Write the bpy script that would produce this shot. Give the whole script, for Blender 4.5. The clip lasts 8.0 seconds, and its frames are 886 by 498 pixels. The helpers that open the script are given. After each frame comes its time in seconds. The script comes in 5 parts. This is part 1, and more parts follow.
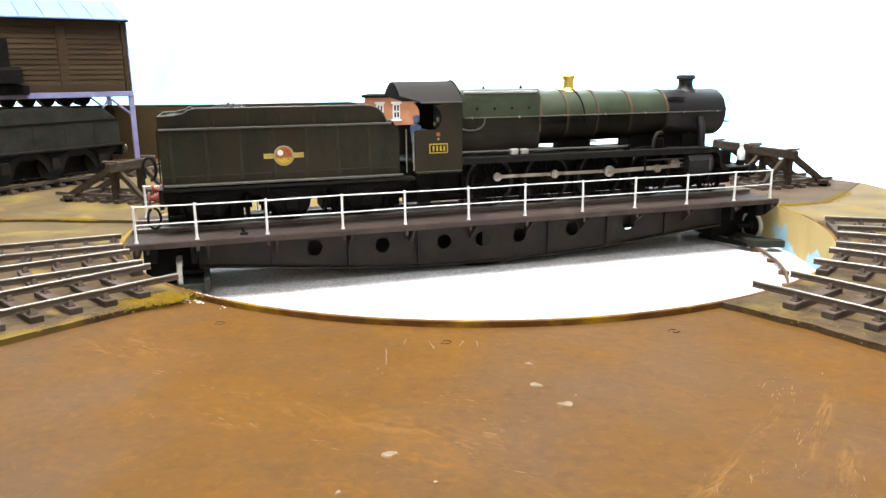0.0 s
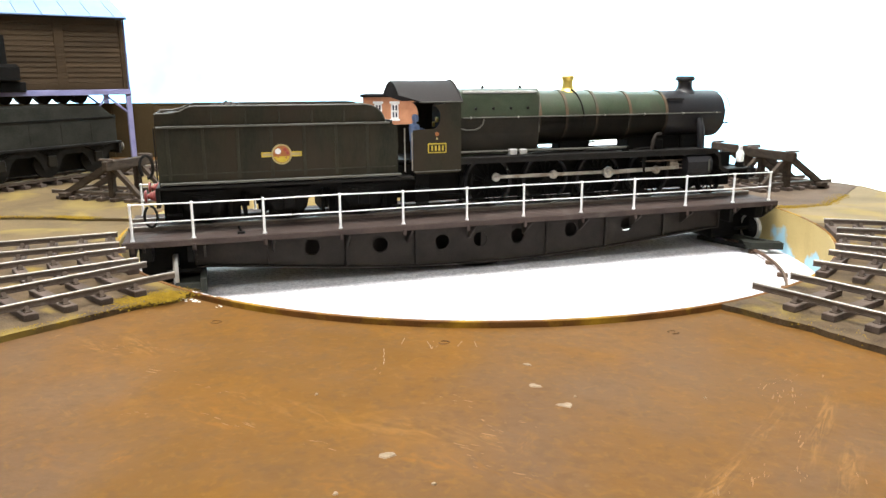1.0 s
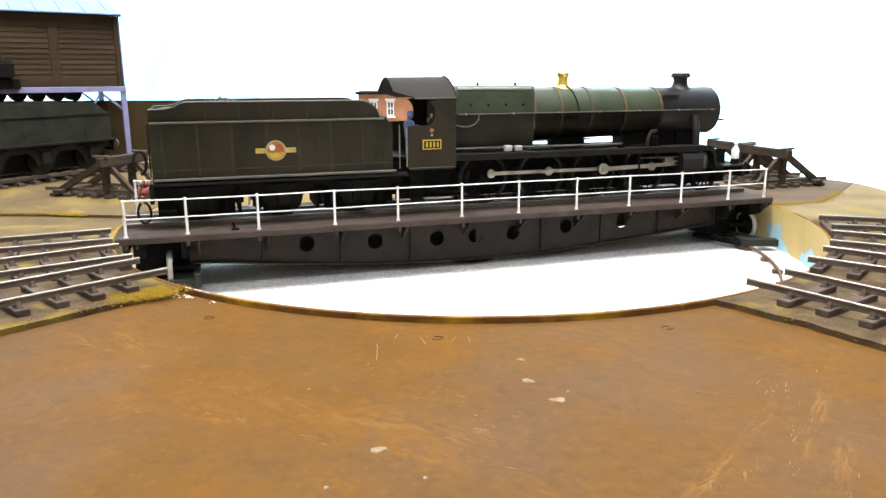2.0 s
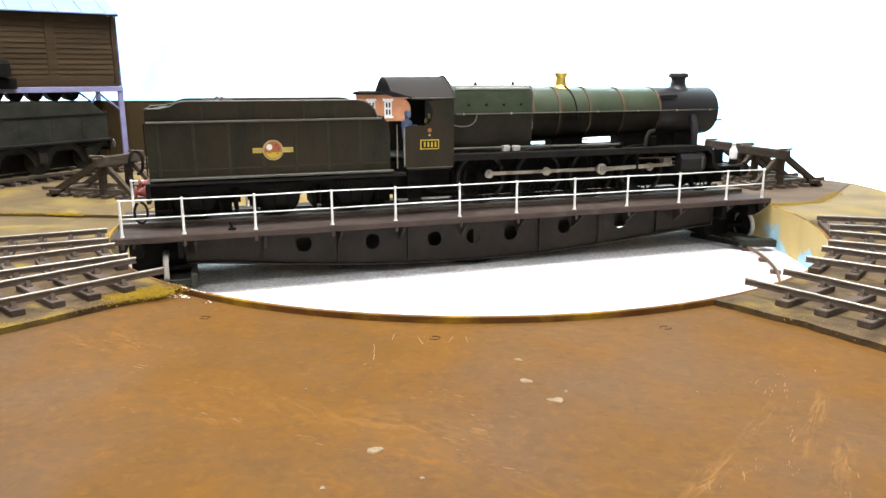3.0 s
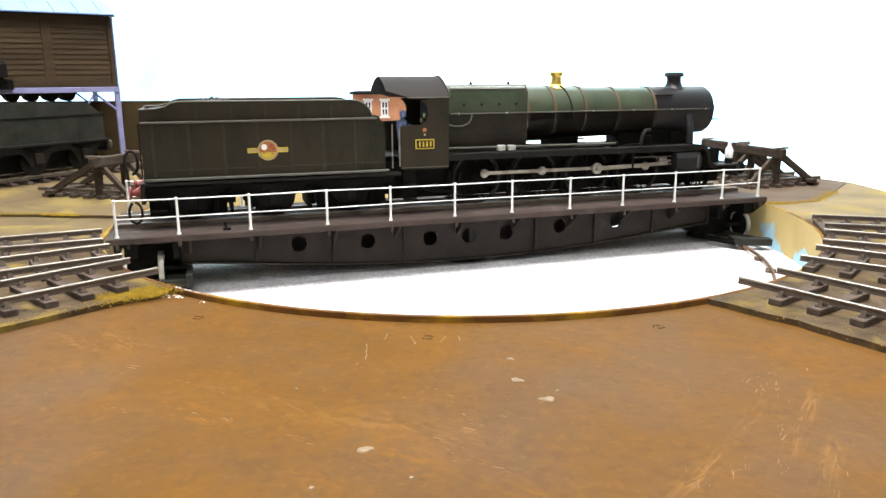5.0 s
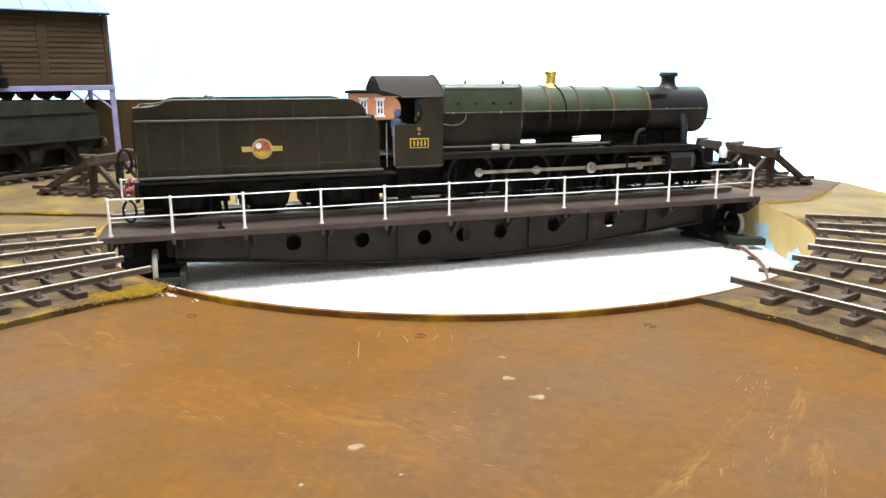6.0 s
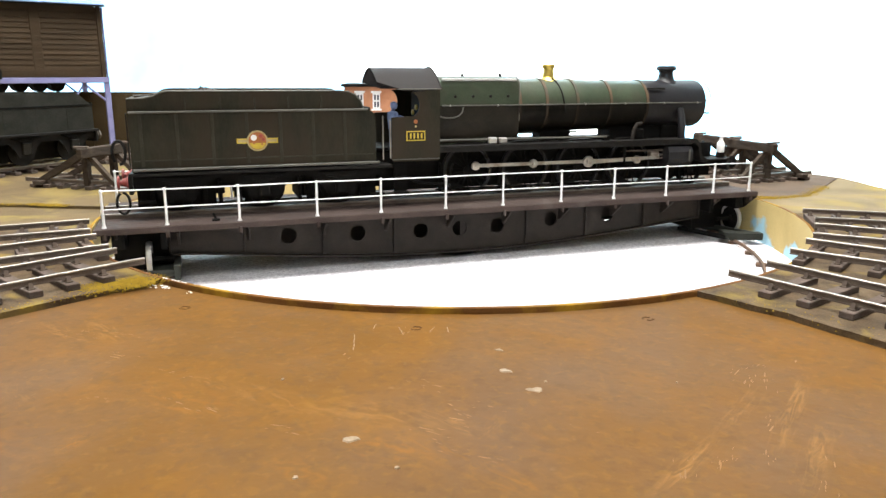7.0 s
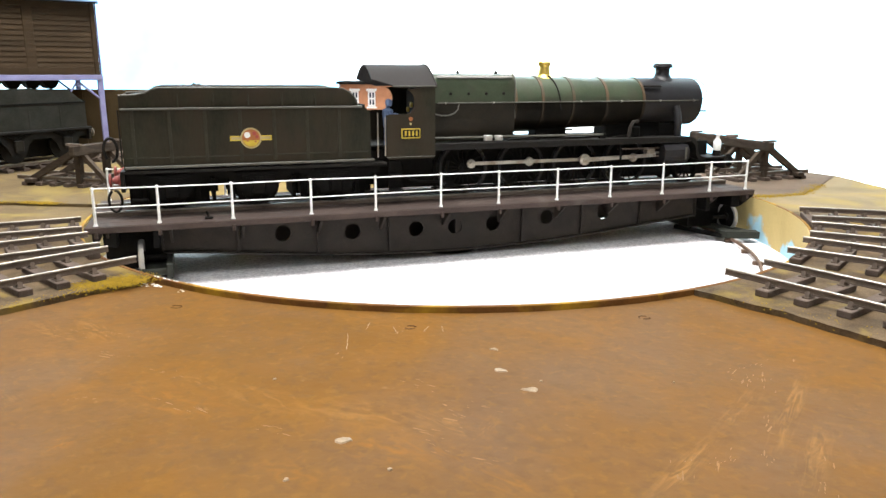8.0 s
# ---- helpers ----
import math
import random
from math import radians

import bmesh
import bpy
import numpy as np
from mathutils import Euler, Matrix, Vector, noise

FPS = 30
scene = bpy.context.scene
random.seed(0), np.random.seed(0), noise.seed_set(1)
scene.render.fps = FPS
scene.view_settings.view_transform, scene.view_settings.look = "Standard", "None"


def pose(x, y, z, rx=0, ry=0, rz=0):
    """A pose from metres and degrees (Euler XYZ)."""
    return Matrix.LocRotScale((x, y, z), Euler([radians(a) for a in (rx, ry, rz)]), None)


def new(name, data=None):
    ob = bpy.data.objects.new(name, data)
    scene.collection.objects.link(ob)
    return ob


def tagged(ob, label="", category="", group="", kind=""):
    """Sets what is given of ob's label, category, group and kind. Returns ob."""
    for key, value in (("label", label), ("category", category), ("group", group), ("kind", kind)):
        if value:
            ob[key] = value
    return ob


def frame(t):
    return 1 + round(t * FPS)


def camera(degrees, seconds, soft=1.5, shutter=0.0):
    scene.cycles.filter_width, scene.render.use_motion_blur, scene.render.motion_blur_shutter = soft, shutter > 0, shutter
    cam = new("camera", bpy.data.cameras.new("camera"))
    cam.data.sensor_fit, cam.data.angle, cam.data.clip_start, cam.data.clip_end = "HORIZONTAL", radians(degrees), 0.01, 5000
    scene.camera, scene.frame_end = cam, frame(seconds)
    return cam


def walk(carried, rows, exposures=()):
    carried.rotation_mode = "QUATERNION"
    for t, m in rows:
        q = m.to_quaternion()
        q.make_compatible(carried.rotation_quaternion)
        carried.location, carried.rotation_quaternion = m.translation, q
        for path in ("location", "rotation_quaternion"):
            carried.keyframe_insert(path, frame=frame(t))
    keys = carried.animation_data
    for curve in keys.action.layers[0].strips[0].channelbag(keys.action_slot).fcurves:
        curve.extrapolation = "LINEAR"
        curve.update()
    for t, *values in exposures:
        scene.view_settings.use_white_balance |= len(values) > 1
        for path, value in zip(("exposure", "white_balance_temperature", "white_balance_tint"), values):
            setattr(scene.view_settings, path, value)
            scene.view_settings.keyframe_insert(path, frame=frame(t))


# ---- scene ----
# A model railway in O scale (1:43.5). Lengths below are in millimetres and are turned into metres when a mesh is made.
MM = 0.001
BOARD_TOP = -3.0
cam = camera(61.79, 8.0, soft=1.45)
# seconds, place in metres, yaw, pitch and lean in degrees
ROWS = [
    (0.0, -0.0157, -0.5806, 0.1102, 0.804, -13.313, -0.640),
    (0.5, -0.0153, -0.5796, 0.1093, 0.609, -13.325, -0.419),
    (1.0, -0.0165, -0.5785, 0.1091, 0.562, -13.241, -0.252),
    (1.5, -0.0151, -0.5784, 0.1082, 0.444, -13.355, -0.248),
    (3.0, -0.0148, -0.5766, 0.1063, 0.160, -13.244, -0.130),
    (3.5, -0.0138, -0.5766, 0.1061, 0.142, -13.281, -0.342),
    (4.0, -0.0143, -0.5752, 0.1058, 0.095, -13.312, -0.233),
    (4.5, -0.0132, -0.5758, 0.1062, 0.189, -13.260, -0.308),
    (6.0, -0.0098, -0.5775, 0.1062, -0.114, -13.325, -0.112),
    (6.5, -0.0094, -0.5772, 0.1054, -0.191, -13.494, -0.133),
    (7.0, -0.0101, -0.5750, 0.1037, -0.440, -13.624, 0.163),
    (7.5, -0.0095, -0.5724, 0.1022, -0.631, -13.754, 0.269),
    (8.0, -0.0094, -0.5716, 0.1026, -0.746, -13.720, 0.250),
]
walk(cam, [(t, pose(x, y, z, 90 + tilt, 0, yaw) @ pose(0, 0, 0, 0, 0, lean)) for t, x, y, z, yaw, tilt, lean in ROWS],
     [(0.0, 0.34)])

# ---- light: two ceiling lamps and a window behind the camera, in a closed room ----
world = bpy.data.worlds.new("world")
scene.world = world
world.use_nodes = True
world.node_tree.nodes["Background"].inputs["Color"].default_value = (0.9, 0.95, 1.0, 1)
world.node_tree.nodes["Background"].inputs["Strength"].default_value = 0.15


def ceiling_lamp_light(name, x, y, z, wide, deep, watts):
    data = bpy.data.lights.new(name, "AREA")
    data.shape, data.size, data.size_y = "RECTANGLE", wide, deep
    data.energy, data.color = watts, (1.0, 0.965, 0.93)
    ob = new(name, data)
    ob.matrix_world = pose(x, y, z)
    return ob


ceiling_lamp_light("tube_light_back", -0.05, -0.05, 1.40, 0.9, 0.5, 35)
ceiling_lamp_light("tube_light_front", -0.1, -1.1, 1.40, 0.55, 0.16, 6)

# daylight that comes in through the opening of the south window
daylight = bpy.data.lights.new("window_daylight", "AREA")
daylight.shape, daylight.size, daylight.size_y = "RECTANGLE", 1.7, 0.42
daylight.energy, daylight.color = 23, (0.86, 0.93, 1.0)
daylight_ob = new("window_daylight", daylight)
daylight_ob.matrix_world = pose(0.1, -1.93, 0.98, 90, 0, 0) @ pose(0, 0, 0, 180, 0, 0)


# ---- materials ----
def material(name, dark, light, grain=60.0, fine=900.0, rough=0.7, metal=0.0, bump=0.15, vary=0.0, stain=None, stain_at=(0.56, 0.7),
             stain_size=18.0, stretch=(1, 1, 1), coat=0.0, emit=0.0, spec=0.5):
    """Two scales of noise between two colours, a stain colour over part of it, fine relief and an uneven gloss."""
    m = bpy.data.materials.new(name)
    m.use_nodes = True
    nt = m.node_tree
    n, link = nt.nodes, nt.links.new
    bsdf = n["Principled BSDF"]
    tc, mp = n.new("ShaderNodeTexCoord"), n.new("ShaderNodeMapping")
    mp.inputs["Scale"].default_value = stretch
    link(tc.outputs["Object"], mp.inputs["Vector"])

    def tex(scale, detail, distort=0.0):
        t = n.new("ShaderNodeTexNoise")
        t.inputs["Scale"].default_value, t.inputs["Detail"].default_value = scale, detail
        t.inputs["Distortion"].default_value = distort
        link(mp.outputs["Vector"], t.inputs["Vector"])
        return t.outputs["Fac"]

    def mix(fac, a, b):
        x = n.new("ShaderNodeMix")
        x.data_type = "RGBA"
        if isinstance(fac, float):
            x.inputs["Factor"].default_value = fac
        else:
            link(fac, x.inputs["Factor"])
        for v, s in ((a, x.inputs[6]), (b, x.inputs[7])):
            if isinstance(v, tuple):
                s.default_value = (*v, 1)
            else:
                link(v, s)
        return x.outputs[2]

    def ramp(v, lo, hi):
        r = n.new("ShaderNodeMapRange")
        r.inputs["From Min"].default_value, r.inputs["From Max"].default_value = lo, hi
        link(v, r.inputs["Value"])
        return r.outputs["Result"]

    big, small = tex(grain, 4, 0.4), tex(fine, 3)
    add = n.new("ShaderNodeMath")
    add.operation = "MULTIPLY_ADD"
    link(small, add.inputs[0])
    add.inputs[1].default_value = 0.5
    link(big, add.inputs[2])
    col = mix(ramp(add.outputs[0], 0.5, 1.0), dark, light)
    if stain:
        col = mix(ramp(tex(stain_size, 5, 0.8), *stain_at), col, stain)
    if vary:
        info = n.new("ShaderNodeObjectInfo")
        hsv = n.new("ShaderNodeHueSaturation")
        val = n.new("ShaderNodeMapRange")
        val.inputs["To Min"].default_value, val.inputs["To Max"].default_value = 1 - vary, 1 + vary
        link(info.outputs["Random"], val.inputs["Value"])
        link(val.outputs["Result"], hsv.inputs["Value"])
        link(col, hsv.inputs["Color"])
        col = hsv.outputs["Color"]
    link(col, bsdf.inputs["Base Color"])
    gloss = n.new("ShaderNodeMapRange")
    gloss.inputs["To Min"].default_value, gloss.inputs["To Max"].default_value = max(0.05, rough - 0.12), min(1.0, rough + 0.12)
    link(big, gloss.inputs["Value"])
    link(gloss.outputs["Result"], bsdf.inputs["Roughness"])
    bsdf.inputs["Metallic"].default_value = metal
    bsdf.inputs["Coat Weight"].default_value, bsdf.inputs["Coat Roughness"].default_value = coat, 0.14
    bsdf.inputs["Specular IOR Level"].default_value = spec
    if emit:
        link(col, bsdf.inputs["Emission Color"])
        bsdf.inputs["Emission Strength"].default_value = emit
    if bump:
        b = n.new("ShaderNodeBump")
        b.inputs["Strength"].default_value, b.inputs["Distance"].default_value = bump, 0.0006
        link(add.outputs[0], b.inputs["Height"])
        link(b.outputs["Normal"], bsdf.inputs["Normal"])
    return m


BLACK = material("sooty_black_paint", (0.006, 0.0055, 0.005), (0.018, 0.016, 0.014), 120, 1500, 0.62, spec=0.2)
GREEN = material("weathered_green_paint", (0.028, 0.042, 0.022), (0.055, 0.074, 0.042), 60, 900, 0.46, stain=(0.050, 0.048, 0.032),
                 stain_at=(0.5, 0.75), stain_size=45, coat=0.4, spec=0.35)
TENDER_GREEN = material("grimy_green_paint", (0.0108, 0.0104, 0.0058), (0.031, 0.0282, 0.0162), 75, 900, 0.7, stain=(0.030, 0.0215, 0.0128),
                        stain_at=(0.42, 0.62), stain_size=34, stretch=(1, 1, 0.3), spec=0.25)
# brown for the boiler's lower half, with its shade put into the colour
GRIME_SHADE = material("brown_grime_and_shade", (0.0085, 0.0070, 0.0048), (0.023, 0.0190, 0.0128), 60, 1200, 0.6, spec=0.2)
SMOKEBOX = material("smokebox_grey_black", (0.008, 0.0076, 0.0088), (0.020, 0.019, 0.022), 60, 900, 0.48, spec=0.35)
ROOF_PAINT = material("cab_roof_grey", (0.014, 0.012, 0.0115), (0.026, 0.022, 0.021), 60, 900, 0.75, spec=0.25)
UNDER = material("oily_underframe_black", (0.003, 0.003, 0.003), (0.009, 0.008, 0.007), 150, 1500, 0.7, spec=0.12)
STEEL = material("bright_steel_rod", (0.30, 0.27, 0.24), (0.55, 0.52, 0.48), 90, 1500, 0.38, 0.85, stain=(0.20, 0.15, 0.11), stain_size=60)
BRIGHT = material("bright_wheel_steel", (0.30, 0.29, 0.27), (0.48, 0.47, 0.45), 90, 1500, 0.4, 0.25)
BRASS = material("polished_brass", (0.62, 0.42, 0.09), (0.85, 0.63, 0.16), 120, 900, 0.38, 0.9)
BAND = material("orange_lining", (0.070, 0.046, 0.025), (0.125, 0.074, 0.038), 90, 900, 0.6, stain=(0.05, 0.048, 0.030), stain_at=(0.46, 0.66), stain_size=60)
# lower halves of the boiler bands, dimmed in colour for shade
SHADED_BAND = material("shaded_lower_band", (0.015, 0.0115, 0.0075), (0.036, 0.026, 0.016), 80, 1200, 0.65, spec=0.2)
STRIP = material("faded_rivet_strip", (0.019, 0.0172, 0.0102), (0.039, 0.0355, 0.0215), 70, 700, 0.6, spec=0.25)
BEAD = material("rubbed_edge_beading", (0.055, 0.053, 0.042), (0.115, 0.110, 0.09), 90, 1200, 0.5)
RED = material("red_buffer_paint", (0.24, 0.035, 0.028), (0.40, 0.075, 0.06), 120, 1200, 0.5)
YELLOW = material("yellow_paint", (0.46, 0.33, 0.025), (0.66, 0.49, 0.05), 200, 1500, 0.55)
CREAM = material("cream_transfer", (0.34, 0.27, 0.11), (0.48, 0.39, 0.18), 200, 1500, 0.55)
WHITE = material("white_paint", (0.80, 0.80, 0.80), (0.88, 0.88, 0.87), 90, 900, 0.45)
BROWN_RED = material("red_brown_transfer", (0.30, 0.09, 0.02), (0.42, 0.16, 0.05), 200, 1500, 0.5)
BLUE = material("blue_overall_paint", (0.10, 0.15, 0.28), (0.20, 0.27, 0.44), 120, 900, 0.8)
DECK = material("brown_deck_paint", (0.040, 0.028, 0.024), (0.075, 0.054, 0.047), 45, 900, 0.75, stain=(0.10, 0.085, 0.075), stain_at=(0.58, 0.75), stain_size=25, spec=0.2)
TRUCK = material("dull_grey_green_truck_paint", (0.016, 0.0175, 0.0145), (0.034, 0.037, 0.030), 90, 1200, 0.6, spec=0.2)
GIRDER = material("black_brown_girder_paint", (0.0155, 0.0125, 0.0105), (0.032, 0.0262, 0.0220), 60, 1200, 0.62, stain=(0.045, 0.036, 0.028), stain_at=(0.62, 0.8), stain_size=40, spec=0.2)
RAIL_TOP = material("worn_rail_head", (0.20, 0.17, 0.14), (0.34, 0.30, 0.255), 120, 1500, 0.36, 0.6)
RAIL_SIDE = material("rusty_rail_web", (0.085, 0.062, 0.047), (0.155, 0.115, 0.088), 160, 1500, 0.8, 0.1)
SLEEPER = material("sleeper_grey_brown", (0.064, 0.048, 0.039), (0.135, 0.102, 0.084), 90, 1400, 0.9, vary=0.22, bump=0.4, spec=0.12)
CHAIR = material("rail_chair_brown", (0.06, 0.045, 0.036), (0.11, 0.08, 0.06), 200, 1500, 0.85, spec=0.12)
TIMBER = material("stained_timber", (0.036, 0.027, 0.020), (0.080, 0.060, 0.045), 120, 1400, 0.85, vary=0.15, stretch=(1, 1, 3), bump=0.35, spec=0.12)
PLANK = material("brown_board_paint", (0.037, 0.0245, 0.0140), (0.068, 0.0455, 0.0265), 60, 1200, 0.8, vary=0.12, stretch=(0.3, 1, 1), spec=0.12)
LILAC = material("lilac_grey_steel_paint", (0.19, 0.19, 0.37), (0.29, 0.29, 0.49), 60, 900, 0.6, stain=(0.18, 0.16, 0.20), stain_at=(0.6, 0.8), stain_size=40)
SHEET = material("pale_blue_sheet_roof", (0.135, 0.225, 0.43), (0.20, 0.30, 0.53), 20, 900, 0.5, vary=0.04)
FENCE = material("brown_hoarding", (0.044, 0.031, 0.014), (0.082, 0.058, 0.028), 25, 900, 0.85, stretch=(1, 1, 0.5), spec=0.12)
GREY_TENDER = material("grey_green_tender_paint", (0.016, 0.0158, 0.0125), (0.034, 0.033, 0.027), 50, 700, 0.75, spec=0.12)
COAL = material("coal", (0.02, 0.018, 0.016), (0.09, 0.075, 0.065), 500, 2500, 0.55, bump=0.6)
GLASS = material("dark_window_glass", (0.03, 0.04, 0.06), (0.05, 0.06, 0.09), 60, 900, 0.15)
WALL_PAINT = material("room_wall_paint", (0.30, 0.29, 0.27), (0.38, 0.37, 0.35), 2, 60, 0.9)
# backscene paint with an added glow that keeps the sheet white
BACKSCENE = material("pale_glowing_backscene", (0.80, 0.84, 0.85), (0.88, 0.89, 0.88), 2.5, 40, 0.9, bump=0.0, stain=(0.62, 0.84, 0.93),
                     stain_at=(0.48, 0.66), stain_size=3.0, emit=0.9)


def backscene_blue(m):
    """Lay a soft pale blue break between painted clouds over one part of the sky."""
    n, link = m.node_tree.nodes, m.node_tree.links.new
    bsdf = n["Principled BSDF"]
    old = bsdf.inputs["Base Color"].links[0].from_socket
    tc, place, far, t = n.new("ShaderNodeTexCoord"), n.new("ShaderNodeMapping"), n.new("ShaderNodeVectorMath"), n.new("ShaderNodeTexNoise")
    place.inputs["Location"].default_value = (0.60, -0.96, -0.115)
    far.operation = "LENGTH"
    t.inputs["Scale"].default_value, t.inputs["Detail"].default_value = 7.0, 4.0
    link(tc.outputs["Object"], place.inputs["Vector"])
    link(tc.outputs["Object"], t.inputs["Vector"])
    link(place.outputs["Vector"], far.inputs[0])
    add, fac, x = n.new("ShaderNodeMath"), n.new("ShaderNodeMapRange"), n.new("ShaderNodeMix")
    add.operation, x.data_type = "MULTIPLY_ADD", "RGBA"
    link(t.outputs["Fac"], add.inputs[0])
    add.inputs[1].default_value = 0.35
    link(far.outputs["Value"], add.inputs[2])
    fac.inputs["From Min"].default_value, fac.inputs["From Max"].default_value = 0.58, 0.16
    link(add.outputs[0], fac.inputs["Value"])
    link(fac.outputs["Result"], x.inputs["Factor"])
    link(old, x.inputs[6])
    x.inputs[7].default_value = (0.42, 0.72, 0.86, 1)
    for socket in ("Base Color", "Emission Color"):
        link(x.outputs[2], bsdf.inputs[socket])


backscene_blue(BACKSCENE)
LAMP_GLOW = material("lamp_diffuser", (0.9, 0.9, 0.88), (0.95, 0.95, 0.93), 5, 60, 0.6, emit=3.0)


def board_material():
    """Old brown-painted baseboard: ochre and orange patches, greyer zones, light scratches and chips."""
    m = bpy.data.materials.new("brown_painted_baseboard")
    m.use_nodes = True
    nt = m.node_tree
    n, link = nt.nodes, nt.links.new
    bsdf = n["Principled BSDF"]
    tc = n.new("ShaderNodeTexCoord")

    def noise_at(scale, detail, stretch=(1, 1, 1), turn=0.0, distort=0.0):
        turned, mp, t = n.new("ShaderNodeMapping"), n.new("ShaderNodeMapping"), n.new("ShaderNodeTexNoise")
        turned.inputs["Rotation"].default_value, mp.inputs["Scale"].default_value = (0, 0, radians(turn)), stretch
        t.inputs["Scale"].default_value, t.inputs["Detail"].default_value = scale, detail
        t.inputs["Distortion"].default_value = distort
        link(tc.outputs["Object"], turned.inputs["Vector"])
        link(turned.outputs["Vector"], mp.inputs["Vector"])
        link(mp.outputs["Vector"], t.inputs["Vector"])
        return t.outputs["Fac"]

    def span(v, lo, hi, to=1.0):
        r = n.new("ShaderNodeMapRange")
        r.inputs["From Min"].default_value, r.inputs["From Max"].default_value, r.inputs["To Max"].default_value = lo, hi, to
        link(v, r.inputs["Value"])
        return r.outputs["Result"]

    def over(fac, a, b):
        x = n.new("ShaderNodeMix")
        x.data_type = "RGBA"
        link(fac, x.inputs["Factor"])
        for v, s in ((a, x.inputs[6]), (b, x.inputs[7])):
            if isinstance(v, tuple):
                s.default_value = (*v, 1)
            else:
                link(v, s)
        return x.outputs[2]

    def both(a, b):
        x = n.new("ShaderNodeMath")
        x.operation = "MULTIPLY"
        link(a, x.inputs[0])
        link(b, x.inputs[1])
        return x.outputs[0]

    col = over(span(noise_at(7, 5, distort=0.6), 0.36, 0.64), (0.122, 0.056, 0.009), (0.124, 0.066, 0.026))
    col = over(span(noise_at(20, 5, distort=0.8), 0.44, 0.72, 0.6), col, (0.167, 0.072, 0.007))
    col = over(span(noise_at(6.5, 4, distort=1.0), 0.46, 0.66, 0.7), col, (0.105, 0.061, 0.033))
    worn = span(noise_at(15, 3, distort=0.7), 0.50, 0.66)
    col = over(both(worn, span(noise_at(24, 5, (1, 3.0, 1), 52, 1.4), 0.44, 0.72, 0.35)), col, (0.205, 0.090, 0.010))
    # scuffs rubbed through the paint: place, half length, half width (mm), direction, strength, kind
    scuffs = (
        (-166, -283, 18, 5, -35, 0.9, 0), (-150, -280, 19, 5, -50, 0.9, 0), (-94, -348, 24, 9, -33, 0.95, 1), (-89, -333, 9, 4, -36, 0.7, 0),
        (-63, -347, 19, 7, -37, 0.7, 0), (-32, -356, 24, 8, -23, 0.7, 0), (-25, -380, 15, 9, -26, 0.9, 1), (-117, -376, 6, 4, 59, 0.7, 1),
        (-47, -392, 13, 9, -21, 0.6, 1), (104, -356, 32, 3.5, 57, 0.95, 0), (97, -386, 22, 4, 57, 0.9, 0), (60, -389, 23, 3.5, 48, 0.9, 0),
        (87, -356, 22, 4, 50, 0.6, 0), (-5, -365, 15, 4, -41, 0.7, 0), (0, -389, 25, 6, -43, 0.9, 1), (7, -366, 9, 2.5, 66, 0.5, 0),
        (-151, -343, 12, 4, -44, 0.5, 0), (-134, -377, 26, 12, -30, 0.35, 1), (-89, -374, 12, 10, -26, 0.35, 1), (22, -378, 30, 16, -50, 0.3, 1))
    for k, (x, y, long, wide, turn, strength, kind) in enumerate(scuffs):
        mp, away, t = n.new("ShaderNodeMapping"), n.new("ShaderNodeVectorMath"), n.new("ShaderNodeTexNoise")
        mp.vector_type, away.operation = "TEXTURE", "LENGTH"
        mp.inputs["Location"].default_value = (x * MM, y * MM, BOARD_TOP * MM)
        mp.inputs["Rotation"].default_value, mp.inputs["Scale"].default_value = (0, 0, radians(turn)), (long * MM, wide * MM, 1)
        link(tc.outputs["Object"], mp.inputs["Vector"])
        shift = n.new("ShaderNodeVectorMath")
        shift.inputs[1].default_value = (3.7 * k, 1.3 * k, 0.6 * k)
        link(mp.outputs["Vector"], shift.inputs[0])
        link(mp.outputs["Vector"], away.inputs[0])
        link(shift.outputs["Vector"], t.inputs["Vector"])
        t.inputs["Scale"].default_value, t.inputs["Detail"].default_value, t.inputs["Distortion"].default_value = 1.9, 5.0, 0.9
        mask = both(span(away.outputs["Value"], 1.25, 0.25), span(t.outputs["Fac"], 0.46, 0.70, strength * 0.75))
        col = over(mask, col, ((0.27, 0.138, 0.038), (0.225, 0.094, 0.010))[kind])
    col = over(span(noise_at(150, 2), 0.72, 0.82, 0.35), col, (0.252, 0.158, 0.069))
    col = over(span(noise_at(90, 3), 0.58, 0.82, 0.4), col, (0.073, 0.040, 0.015))
    col = over(span(noise_at(210, 4), 0.50, 0.70, 0.38), col, (0.080, 0.045, 0.019))
    col = over(span(noise_at(260, 3, distort=0.5), 0.54, 0.72, 0.30), col, (0.20, 0.098, 0.016))
    link(col, bsdf.inputs["Base Color"])
    bsdf.inputs["Specular IOR Level"].default_value = 0.07
    add = n.new("ShaderNodeMath")
    add.inputs[1].default_value = 0.6
    link(span(noise_at(20, 4), 0.3, 0.7, 0.2), add.inputs[0])
    link(add.outputs[0], bsdf.inputs["Roughness"])
    b = n.new("ShaderNodeBump")
    b.inputs["Strength"].default_value, b.inputs["Distance"].default_value = 0.25, 0.0006
    link(noise_at(300, 5), b.inputs["Height"])
    link(b.outputs["Normal"], bsdf.inputs["Normal"])
    return m


